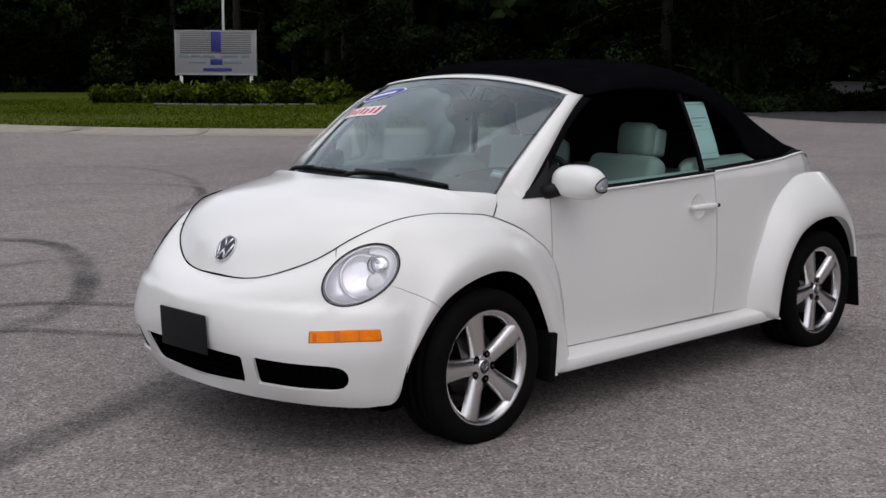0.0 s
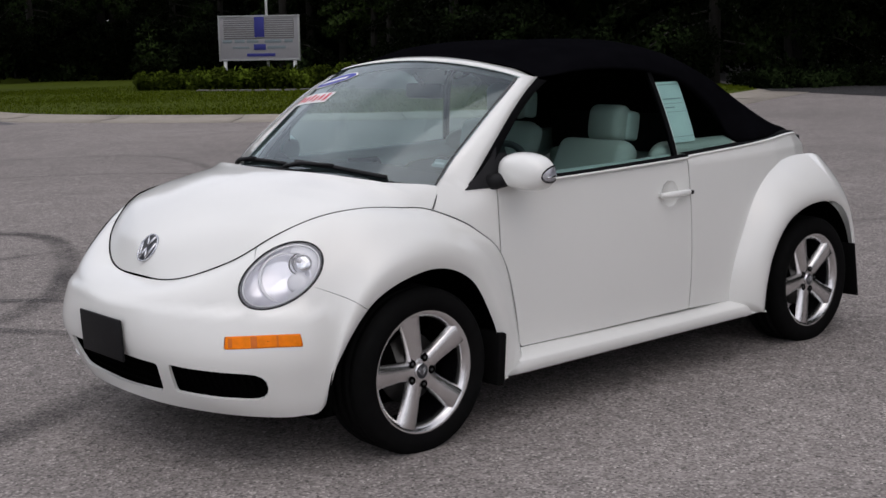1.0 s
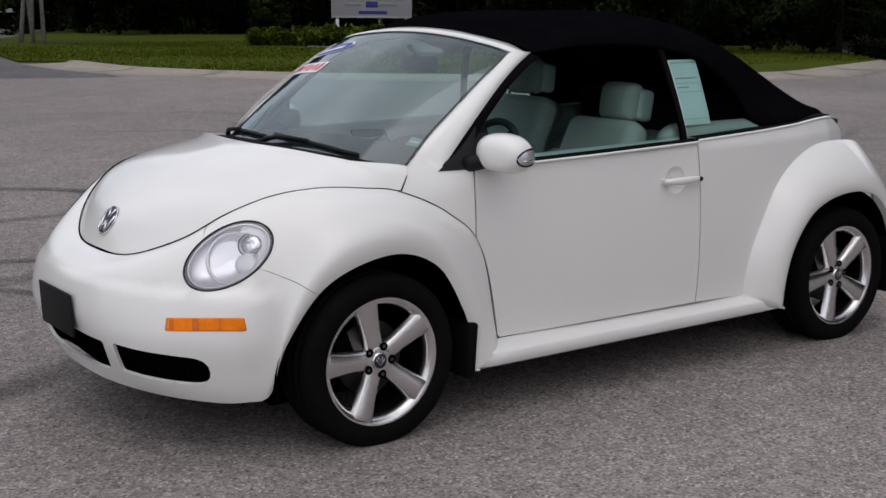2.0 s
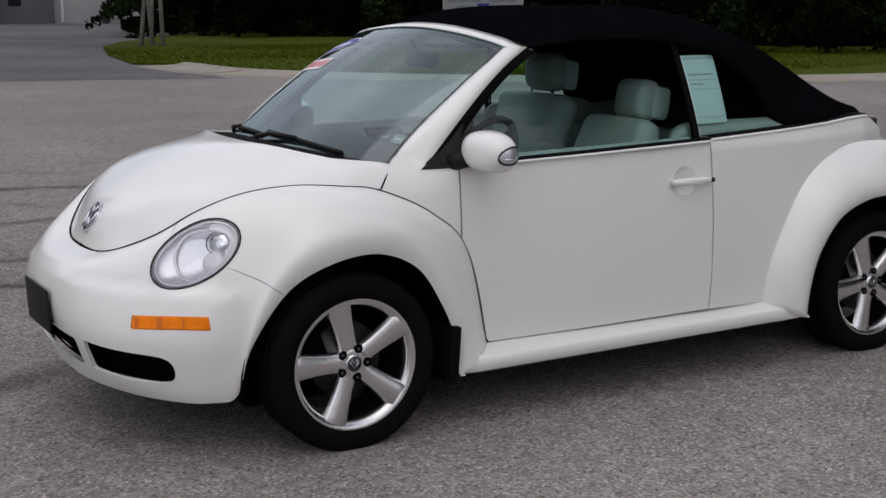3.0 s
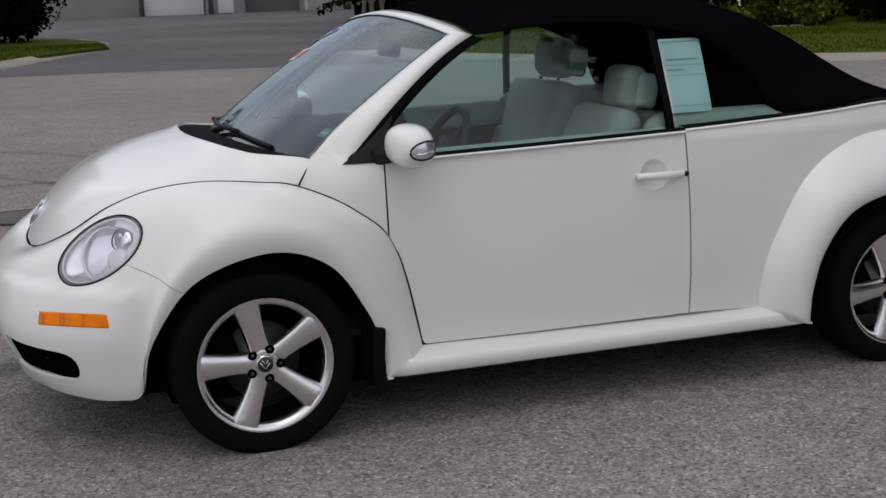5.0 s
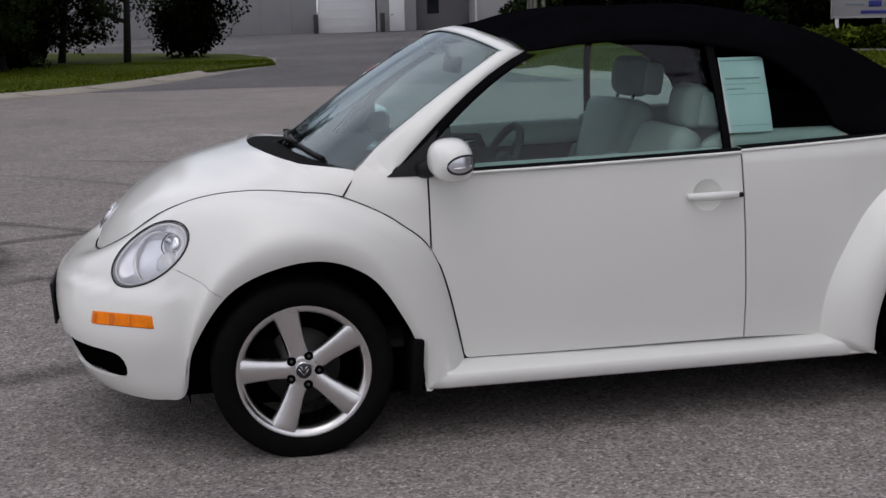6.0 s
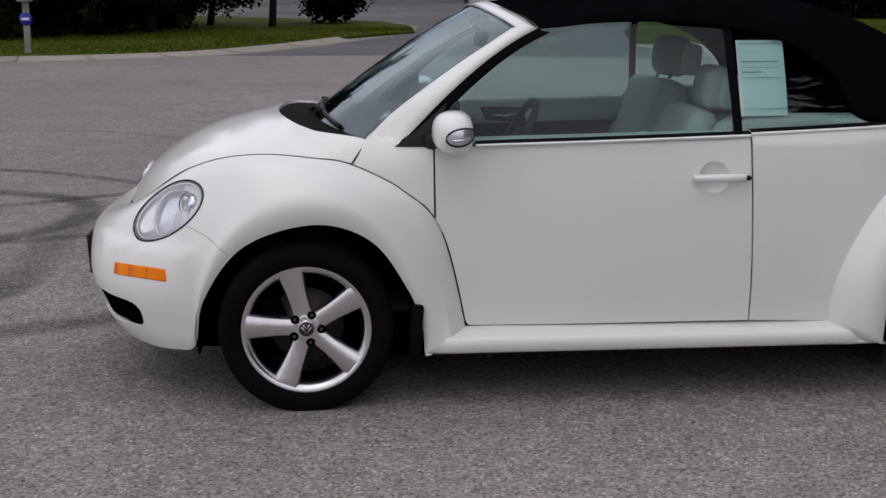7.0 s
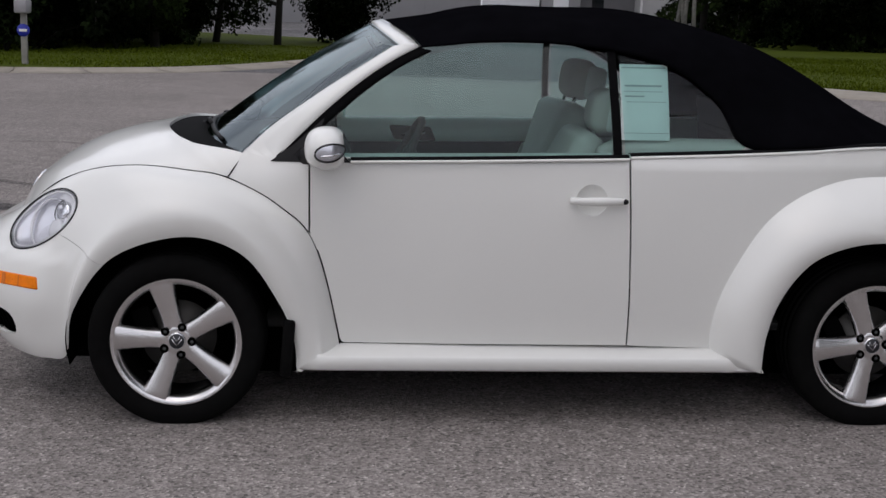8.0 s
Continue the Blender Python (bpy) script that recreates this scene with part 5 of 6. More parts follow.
for sd in (1, -1):
    panel("door_window", glass_side, win_loop, SIDEGLASS, car, "greenish door window, closed", step=.05, side=sd, depth=0, out=1)
    panel("quarter_window", glass_side, quart, SIDEGLASS, car, "rear quarter window", step=.05, side=sd, depth=0, out=1)
    panel("window_post", glass_side, [(1.534, .965), (1.562, .965), (1.546, 1.345), (1.517, 1.345)], SEAL, car, "black strip between the windows", step=.04, side=sd, depth=.015, out=1, lift=.004)
    # black edge behind the pillar and the mirror triangle
    V = []
    for s in np.linspace(.45, 5, 36):
        b = PB(s)
        gsx = glass_side(b[0] + .035, b[2] - .012)
        V += [(p[0], p[1] * sd, p[2]) for p in (b + A((-.004, -.002, .004)), b + A((.012, -.003, -.008)), A((gsx[0], gsx[1] - .003, gsx[2])), A((gsx[0] + .004, gsx[1] + .02, gsx[2] - .004)))]
    solid("window_frame_seal", V, grid_faces(36, 4), SEAL, car, angle=60)
    tri = [(.322, .939), (.60, .944), (.555, .985), (.548, 1.118), (.50, 1.085), (.40, .995)]
    panel("mirror_triangle", flank, tri, PLASTIC, car, "black plastic triangle behind the mirror", step=.03, side=sd, depth=.012, out=1, lift=.006)
    # top's lower seal along the belt
    V, W = [], []
    for x, z in [(1.585, .978), (1.8, .986), (2.0, .994), (2.12, .999), (2.27, 1.006), (2.35, 1.011), (2.45, 1.016), (2.55, 1.018), (2.600, 1.016), (2.615, 1.014)]:
        f = flank(x, z - .004)
        V += [(p[0], p[1] * sd, p[2]) for p in (f + A((0, .004, .009)), f + A((0, .008, .016)), f + A((0, .05, .018)))]
        W += [(p[0], p[1] * sd, p[2]) for p in (f + A((0, .002, -.001)), f + A((0, -.005, .001)), f + A((0, -.005, .007)), f + A((0, .001, .010)), f + A((0, .03, .010)))]
    solid("belt_strip", W, grid_faces(10, 5), PAINT, car, "white strip along the belt", angle=40)
    solid("top_seal", V, grid_faces(10, 3), SEAL, car, angle=60)

# ---- car details ----
def lamp_at(a, b, d=0.0):
    return HC + H1 * a + H2 * b + HN * d


def mirrored(V, sd):
    return [(float(p[0]), float(p[1]) * sd, float(p[2])) for p in V]


lamp_rim = clip(lamp_uv[:, 0], lamp_uv[:, 1])
for sd in (1, -1):
    lamp = new("headlamp")
    lamp.parent = car
    lamp["label"] = "round clear headlamp with silver reflector"
    # bowl behind the lens
    mid = lamp_rim.mean(0)
    V = []
    for q, dep in ((.985, .003), (.955, .012), (.86, .022), (.6, .032), (.3, .038), (.02, .040)):
        for p in lamp_rim:
            V.append(mid + (p - mid) * q - HN * dep)
    solid("reflector", mirrored(V, sd), grid_faces(6, 64)[:] + [(i * 64 + 63, (i + 1) * 64 + 63, (i + 1) * 64, i * 64) for i in range(5)], REFLECTOR, lamp, "silver reflector bowl", angle=60)
    # lens skin on the fender's own curve, and a dark gasket round it
    cu = lamp_uv.mean(0)
    V = []
    for q in (.992, .9, .75, .5, .25, .02):
        uv = cu + (lamp_uv - cu) * q
        V += list(clip(uv[:, 0], uv[:, 1]) + HN * (.001 + .010 * (1 - q * q)))
    Fl = grid_faces(6, 64) + [(i * 64 + 63, (i + 1) * 64 + 63, (i + 1) * 64, i * 64) for i in range(5)]
    fa, fb, fc = (A(V[i]) for i in Fl[0][:3])
    if np.dot(np.cross(fb - fa, fc - fa), HN) * 1 < 0:
        Fl = [f[::-1] for f in Fl]
    if sd < 0:
        Fl = [f[::-1] for f in Fl]
    solid("lens", mirrored(V, sd), Fl, LENS, lamp, "clear domed lens")
    tube("gasket", mirrored(lamp_rim, sd), .0034, GLOSS_BLACK, lamp, "dark ring round the lamp", closed=True)
    V = [mid + (p - mid) * q - HN * dep for q, dep in ((.985, .0025), (.95, .0045), (.915, .008)) for p in lamp_rim]
    solid("bezel", mirrored(V, sd), grid_faces(3, 64) + [(i * 64 + 63, (i + 1) * 64 + 63, (i + 1) * 64, i * 64) for i in range(2)], BEZEL, lamp, "grey inner bezel", angle=60)
    # near-white plate for the highlight on the bowl, beside the two small lamps
    out_pts = [p for p in np.roll(lamp_rim, -int(np.argmin((lamp_rim - mid) @ H1)), axis=0) if (p - mid) @ H1 > .030]
    V = [mid + (p - mid) * q - HN * dep for p in out_pts for q, dep in ((.90, .008), (.80, .013), (.70, .015))]
    solid("outer_reflector", mirrored(V, sd), grid_faces(len(out_pts), 3), RINGLIGHT, lamp, "near-white plate added for the outer highlight", angle=60)
    tube("inner_ring", mirrored([mid + (p - mid) * .905 - HN * .004 for p in lamp_rim], sd), .0040, RINGLIGHT, lamp, "bright inner ring", closed=True)

    def turned(name, a, b, d, prof, mat, label=""):
        c = lamp_at(a, b, d)
        th = np.linspace(0, FULL, 32, endpoint=False)
        V = [c + (H1 * math.cos(t) + H2 * math.sin(t)) * r + HN * h for t in th for r, h in prof]
        return solid(name, mirrored(V, sd), grid_faces(32, len(prof), True), mat, lamp, label, angle=50)

    turned("beam_reflector", .012, -.006, -.030, [(.090, .014), (.087, .019), (.083, .015), (.062, .004), (.036, -.004), (.0, -.008)], REFLECTOR, "round beam reflector")
    arc = np.linspace(radians(85), radians(275), 24)
    # near-white arc that draws the gleam along the beam reflector's rim
    tube("beam_crescent", mirrored([lamp_at(.012 + .087 * math.cos(q), -.006 + .087 * math.sin(q), .001) for q in arc], sd), [.002 + .0045 * math.sin(math.pi * k / 23) for k in range(24)], RINGLIGHT, lamp, "near-white crescent for the gleam on the beam reflector")
    turned("turn_lamp", .066, .048, -.012, [(.038, -.014), (.036, .000), (.027, .008), (.014, .011), (.0, .012)], CHROME, "small chrome turn lamp")
    # dark arc put in for the turn lamp's shaded edge
    tube("lamp_shade", mirrored([lamp_at(.060 + .038 * math.cos(q), .046 + .038 * math.sin(q), -.010) for q in np.linspace(radians(110), radians(255), 14)], sd), [.0010 + .0016 * math.sin(math.pi * k / 13) for k in range(14)], CHARCOAL, lamp, "dark arc for the shaded edge of the turn lamp")
    turned("turn_bulb", .058, .056, .000, [(.010, -.004), (.009, .004), (.0, .006)], REFLECTOR)
    turned("side_reflector", .054, -.020, -.012, [(.038, -.014), (.036, .000), (.026, .006), (.012, .008), (.0, .008)], RINGLIGHT, "bright side reflector")
    # amber marker
    sc_ = A((.13, .5))
    ind_d = dense(ind_uv * sc_, .010) / sc_
    uvc = ind_uv.mean(0)
    V = []
    for q, h in ((.985, -.006), (.965, .002), (.8, .002), (.6, .002), (.4, .002), (.2, .002), (.02, .002)):
        uv = uvc + (ind_d - uvc) * q
        V += list(clip(uv[:, 0], uv[:, 1]) + A((-.6, -.75, 0)) * h)
    n_i = len(ind_d)
    solid("turn_signal", mirrored(V, sd), grid_faces(7, n_i) + [(i * n_i + n_i - 1, (i + 1) * n_i + n_i - 1, (i + 1) * n_i, i * n_i) for i in range(6)], ORANGE, car, "amber turn signal in the bumper", angle=50)
    for a_, b_, wd in ((.29, .36, .5), (.60, .625, .5), (.05, .09, .42)):
        lo_, hi_ = ind_uv[:, 0].min(), ind_uv[:, 0].max()
        V = []
        for p_ in np.linspace(a_, b_, 3):
            uu = lo_ + (hi_ - lo_) * p_
            vm = np.interp(p_, [0, 1], [ind_uv[ind_uv[:, 0] < lo_ + .2 * (hi_ - lo_), 1].mean(), ind_uv[ind_uv[:, 0] > hi_ - .2 * (hi_ - lo_), 1].mean()])
            for q in (-wd, 0, wd):
                V.append(clip(A([uu]), A([vm + q * .055]))[0] + A((-.6, -.75, 0)) * .0042)
        solid("turn_signal_rib", mirrored(V, sd), grid_faces(3, 3), AMBER_DARK, car, "darker rib of the amber lens")
    # side grille: recessed plate with upright slats
    grille = new("side_grille")
    grille.parent = car
    grille["label"] = "black lower side grille"
    uvc = side_grille.mean(0)
    n_i = len(side_grille)
    V = []
    for q, h in ((1.0, -.010), (1.0, -.035), (.02, -.04)):
        uv = uvc + (side_grille - uvc) * q
        V += list(clip(uv[:, 0], uv[:, 1]) + A((-.8, -.55, 0)) * h)
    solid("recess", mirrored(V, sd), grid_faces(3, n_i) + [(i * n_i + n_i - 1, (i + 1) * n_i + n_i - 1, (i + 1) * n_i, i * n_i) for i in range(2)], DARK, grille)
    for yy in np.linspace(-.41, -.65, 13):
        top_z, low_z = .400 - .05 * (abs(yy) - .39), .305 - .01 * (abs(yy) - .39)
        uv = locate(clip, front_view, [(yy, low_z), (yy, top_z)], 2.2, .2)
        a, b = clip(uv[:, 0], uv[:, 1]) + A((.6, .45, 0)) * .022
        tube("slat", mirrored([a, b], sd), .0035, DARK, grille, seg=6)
    # door handle in its dish
    handle = new("door_handle")
    handle.parent = car
    handle["label"] = "white pull handle over a round dish"
    yd = float(flank(1.452, .829)[1])
    lathe("dish", [(.0565, .0015), (.054, .0030), (.046, .0085), (.034, .0132), (.018, .0158), (.0, .0165)], PAINT, handle, "", 36, (1.452, yd * sd, .829))
    xs_ = np.linspace(1.372, 1.568, 15)
    pts = [(x, (yd - .018 - .014 * math.sin(math.pi * (x - 1.372) / .196) ** .7) * sd, .829 + .004 * (x - 1.45)) for x in xs_]
    V, Fq = tube_geom(pts, [.009 + .007 * math.sin(math.pi * min(1, max(.05, (x - 1.37) / .2))) ** .5 for x in xs_], 10)
    solid("grip", V, Fq, PAINT, handle, angle=60)
    for x in (1.385, 1.555):
        boxed("mount", (.02, .03, .018), pose(x, (yd - .008) * sd, .829), PAINT, handle)
    lathe("lock", [(.0, -.003), (.009, -.002), (.010, .004)], PLASTIC, handle, "dark lock barrel", 16, (1.566, (yd - .034) * sd, .829))
    # wing mirror
    mir = new("wing_mirror")
    mir.parent = car
    mir["label"] = "white wing mirror with a lens on its end"
    nm, mm, pw = 36, 22, 2.5
    V = []
    for i in range(nm):
        t = FULL * i / nm
        for j in range(mm):
            s = math.pi * j / (mm - 1)
            d = (-math.cos(s), math.sin(s) * math.cos(t), math.sin(s) * math.sin(t))
            ax = (.080 if d[0] < 0 else .062, .126, .074 if d[2] > 0 else .068)
            r = sum(abs(c / k) ** pw for c, k in zip(d, ax)) ** (-1 / pw)
            V.append((.522 + min(.054, d[0] * r) - .12 * max(0, d[1] * r) * 0, (-.824 + d[1] * r) * sd, 1.003 + d[2] * r - .10 * abs(d[1] * r) * (d[1] < 0) * .4))
    solid("shell", V, grid_faces(nm, mm, True), PAINT, mir, angle=50)
    lathe("mirror_glass", [(.0, .0), (.052, .0), (.058, -.004)], CHROME, mir, "mirror glass", 24, (.5775, -.824 * sd, 1.003), "x")

    def on_shell(x, z, lift):
        """The shell's outer end at (x, z)."""
        xn, zn = abs(x) / (.080 if x < 0 else .062), abs(z) / (.074 if z > 0 else .068)
        return -.824 - .126 * max(0.0, 1 - xn ** pw - zn ** pw) ** (1 / pw) - lift

    def lens_pt(a, b, lift):
        w = math.sqrt(max(0, 1 - a * a))
        x, z = .008 + .050 * a, .002 + .029 * b * w + .006 * a
        y = on_shell(x, z, lift)
        return (.522 + x, y * sd, 1.003 + z - .04 * (-.824 - y))

    for nm2, lift, mat, lab in (("repeater_bowl", .0012, REFLECTOR, "silver lamp housing"), ("repeater", .005, LENS, "clear repeater lens")):
        V = [lens_pt(a * (1 if nm2 != "repeater" else .93), b * (1 if nm2 != "repeater" else .93), lift) for a in np.linspace(-1, 1, 15) for b in np.linspace(-1, 1, 9)]
        fl = grid_faces(15, 9)
        solid(nm2, V, fl if sd > 0 else [f[::-1] for f in fl], mat, mir, lab)
    tube("repeater_rim", [lens_pt(math.cos(a), math.copysign(1, math.sin(a)), .002) for a in np.linspace(.001, FULL, 28, endpoint=False)], .0035, GLOSS_BLACK, mir, closed=True)
    tube("repeater_bar", [lens_pt(a, -.3, .002) for a in np.linspace(-.6, .7, 7)], .0045, CHROME, mir, "chrome reflector")
    V, Fq = tube_geom([(.44, -.69 * sd, .958), (.455, -.73 * sd, .966), (.485, -.77 * sd, .978), (.515, -.80 * sd, .985)], [.034, .03, .028, .03], 12)
    solid("arm", V, Fq, PLASTIC, mir, "black mirror arm")
    # mud flaps
    part("mud_flap", box(bmesh.new(), (.042, .205, .205), pose(.386, -.718 * sd, .292, 0, 4, 0), .010), RUBBER, car, "black mud flap")
    part("mud_flap", box(bmesh.new(), (.014, .18, .28), pose(2.885, -.735 * sd, .315, 0, -10, 0), .006), RUBBER, car, "black mud flap")

# centre grille and plate
grille = new("centre_grille")
grille.parent = car
grille["label"] = "black centre grille"
V = []
for y in np.linspace(-.322, .322, 27):
    deep = .012 + .05 * (1 - (abs(y) / .322) ** 6)
    for dx, z in ((.004, .236 + .032 * (y / .322) ** 2), (.010, .268), (-.018, .41), (-.026, .416)):
        V.append((-.768 + deep + dx, y, z))
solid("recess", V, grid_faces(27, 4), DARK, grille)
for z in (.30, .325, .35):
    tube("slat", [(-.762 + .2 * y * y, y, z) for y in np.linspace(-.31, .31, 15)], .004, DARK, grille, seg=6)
plate = new("front_plate")
plate.parent = car
plate["label"] = "blank black plate holder"
part("board", box(bmesh.new(), (.010, .305, .155), pose(-.853, -.004, .462, 0, -3, 0), .004), PLASTIC, plate)
part("bracket", box(bmesh.new(), (.03, .20, .08), pose(-.834, -.004, .45), .004), PLASTIC, plate)

# badge on the hood
badge = new("hood_badge")
badge.parent = car
badge["label"] = "round chrome badge on the hood"


def badge_parts(c, n, r, parent):
    n = Vector(n).normalized()
    q = n.to_track_quat('Z', 'Y').to_matrix().to_4x4()
    M = Matrix.Translation(c) @ q
    def ringed(name, prof, mat, label=""):
        th = np.linspace(0, FULL, 36, endpoint=False)
        V = [M @ Vector((rr * math.cos(t), rr * math.sin(t), h)) for t in th for rr, h in prof]
        solid(name, V, grid_faces(36, len(prof), True), mat, parent, label, angle=45)
    ringed("disc", [(r * .93, .0), (r * .9, .001), (0, .002)], DISC, "dark disc")
    ringed("ring", [(r, -.003), (r, .003), (r * .97, .0042), (r * .90, .0036), (r * .88, .000)], BADGE_CHROME, "chrome ring")
    for x0, y0, x1, y1 in ((-.40, .78, 0, .14), (.40, .78, 0, .14), (-.78, .40, -.36, -.74), (.78, .40, .36, -.74), (-.36, -.74, 0, -.06), (.36, -.74, 0, -.06)):
        tube("bar", [M @ Vector((x0 * r, y0 * r, .0025)), M @ Vector((x1 * r, y1 * r, .0025))], r * .10, BADGE_CHROME, parent, seg=6)


# chrome colour lowered to carry the badge's dark reflections
BADGE_CHROME = node_mat("dimmed_chrome", (0.58, 0.59, 0.62), 0.2, metal=1.0, var=0.08, scale=40)
DISC = node_mat("badge_disc", (0.02, 0.022, 0.028), 0.35, var=0.1, scale=40)
badge_parts((-.644, .006, .757), (-.83, 0, .56), .058, badge)


# wheels
def make_wheel():
    w = thing("wheel", "", "")
    R = .309
    tyre_prof = [(.226, -.098), (.232, -.108), (.262, -.113), (.288, -.109), (.299, -.100), (.306, -.087), (R, -.070), (R, -.052), (R - .008, -.050), (R - .008, -.043), (R, -.041), (R, -.006), (R - .008, -.004), (R - .008, .004), (R, .006), (R, .041), (R - .008, .043), (R - .008, .050), (R, .052), (R, .070), (.306, .085), (.298, .100), (.262, .112), (.228, .10)]
    lathe("tyre", tyre_prof, RUBBER, w, "black low-profile tyre", 64, angle=40)
    # tread blocks at the shoulders
    bm = bmesh.new()
    for k in range(72):
        a = FULL * k / 72
        for y in (-.078, .078):
            box(bm, (.018, .020, .007), pose(math.cos(a) * (R - .0072), y, math.sin(a) * (R - .0072)) @ pose(0, 0, 0, 0, 90 - math.degrees(a), 0), 0)
    part("tread", bm, RUBBER, w, "", smooth=False)["kind"] = "stuff"
    lathe("rim", [(.205, .09), (.204, -.03), (.199, -.070), (.208, -.088), (.230, -.102), (.236, -.097), (.232, -.088)][::-1], ALLOY, w, "bright alloy rim lip", 64, angle=40)
    lathe("barrel", [(.204, .09), (.2015, .0), (.1975, -.055)], GLOSS_BLACK, w, "", 48)
    lathe("brake_disc", [(.0, .0), (.13, .0), (.132, -.006), (.132, -.012), (.075, -.014), (.07, -.04), (.0, -.042)], STEEL, w, "steel brake disc", 40)
    part("brake_caliper", box(bmesh.new(), (.07, .06, .13), pose(-.115, -.01, .045, 0, -20, 0), .012), DARK, w)
    lathe("hub", [(.056, -.04), (.060, -.070), (.058, -.076), (.040, -.079), (.0, -.080)], ALLOY, w, "", 40)
    # spoke: wide at the rim, with a raised face and sloping flanks
    for k in range(5):
        ang = radians(104.7 + 72 * k)
        rows = []
        for r, half, y, dep in ((.030, .030, -.078, .03), (.060, .030, -.079, .03), (.10, .031, -.082, .028), (.15, .0355, -.087, .024), (.195, .041, -.091, .02), (.214, .044, -.093, .016), (.222, .045, -.092, .012)):
            rows.append([(r, -half - .006, y + dep), (r, -half, y + .006), (r, -half + .006, y), (r, 0, y + .0015), (r, half - .006, y), (r, half, y + .006), (r, half + .006, y + dep)])
        V = []
        for row in rows:
            for r, s, y in row:
                V.append((r * math.cos(ang) - s * math.sin(ang), y, r * math.sin(ang) + s * math.cos(ang)))
        solid("spoke", V, grid_faces(len(rows), 7), ALLOY, w, angle=35)
        b = ang + radians(36)
        # dark disc on the hub face in place of a shaded bolt hole
        lathe("bolt_hole", [(.0, -.0800), (.0125, -.0802), (.0140, -.0822), (.0155, -.0800)], DARK, w, "", 14, (.052 * math.cos(b), 0, .052 * math.sin(b)))
        lathe("bolt", [(.0, -.0812), (.006, -.0812), (.007, -.079)], CHARCOAL, w, "", 6, (.052 * math.cos(b), 0, .052 * math.sin(b)))
    lathe("centre_cap", [(.0, -.0855), (.026, -.085), (.0275, -.083), (.030, -.078)], DISC, w, "dark centre cap", 28)
    lathe("cap_ring", [(.0265, -.0865), (.029, -.087), (.031, -.079)], CHROME, w, "", 28)
    for x0, z0, x1, z1 in ((-.45, .62, 0, -.02), (.45, .62, 0, -.02), (-.68, .3, 0, -.6), (.68, .3, 0, -.6)):
        tube("cap_bar", [(x0 * .026, -.0865, z0 * .026), (x1 * .026, -.0865, z1 * .026)], .0018, CHROME, w, seg=5)
    return w


wheel = make_wheel()
wheel.parent = car
wheel["label"] = "five-spoke silver alloy wheel"
wheel.matrix_basis = pose(0, -.712, .3125)
for x, y, turn, spin in ((2.503, -.712, 0, -8), (0, .712, 180, 0), (2.51, .712, 180, 20)):
    copy_thing(wheel, pose(x, y, .3125, 0, spin, turn))


# wipers
def screen_pt(k, t, lift=0.0):
    a, b = screen_foot(k), screen_top(k)
    return a + (b - a) * t + A((-.25, 0, .6)) * .055 * 4 * t * (1 - t) * (.6 + .4 * bow(k, 1, 2)) * .55 + A((-.6, 0, .8)) * lift


for k0, k1, t0, t1 in ((.06, -.70, .058, .022), (.88, .14, .06, .034)):
    wiper = new("wiper")
    wiper.parent = car
    wiper["label"] = "black wiper at rest"
    ts = np.linspace(0, 1, 12)
    tube("blade", [screen_pt(k0 + (k1 - k0) * q, t0 + (t1 - t0) * q + .008 * math.sin(math.pi * q), .008) for q in ts], .009, PLASTIC, wiper)
    pv = screen_pt(k0 + .08, -.02, .008)
    tube("arm", [pv, screen_pt(k0 + .03, .01, .018), screen_pt(k0 - .10, .035, .022), screen_pt((k0 + k1) / 2, (t0 + t1) / 2 + .008, .018)], [.011, .010, .009, .007], PLASTIC, wiper)
    lathe("pivot", [(.0, .02), (.016, .018), (.018, -.02)], PLASTIC, wiper, "", 16, tuple(pv), "z")


# stickers on the screen, and the sheet in the quarter window
def on_screen(name, k0, k1, t0, t1, mat, label, lift=.004, oval=False, skew=0.0):
    V = []
    ks2, ts2 = np.linspace(-1, 1, 13), np.linspace(-1, 1, 9)
    for a in ks2:
        for b in ts2:
            w = math.sqrt(max(0.0, 1 - a * a)) if oval else 1
            V.append(screen_pt((k0 + k1) / 2 + (k1 - k0) / 2 * a, (t0 + t1) / 2 + (t1 - t0) / 2 * b * w + skew * a, lift))
    return solid(name, V, [f[::-1] for f in grid_faces(13, 9)], mat, sticker, label)


sticker = new("screen_sticker")
sticker.parent = car
sticker["label"] = "red and white price stickers on the windscreen"
on_screen("sheet", .44, .84, .575, .68, WHITE, "white strip", .002)
for i, kx in enumerate(np.linspace(.48, .80, 7)):
    on_screen("bar", kx - .015, kx + .015, .592 + .01 * (i % 2), .667 - .008 * (i % 3), RED, "", .003)
sticker = new("screen_sticker")
sticker.parent = car
sticker["label"] = "blue and white oval sticker on the windscreen"
on_screen("sheet", .46, .85, .765, .89, WHITE, "white oval", .002, True, -.035)
on_screen("oval", .475, .835, .775, .88, BLUE, "blue oval", .003, True, -.032)
on_screen("bar", .54, .77, .81, .84, WHITE, "", .004, False, -.02)
sticker = new("screen_sticker")
sticker.parent = car
sticker["label"] = "small white inspection sticker"
on_screen("sheet", -.945, -.875, .155, .215, PRINT, "", -.005)
on_screen("bar", -.935, -.885, .175, .19, WHITE, "", -.003)

sheet = new("price_sheet")
sheet.parent = car
sheet["label"] = "pale printed sheet inside the quarter window"


def pane_in(x, z, d):
    g_ = glass_side(x, z)
    return (float(g_[0]), float(g_[1]) + d, float(g_[2]))


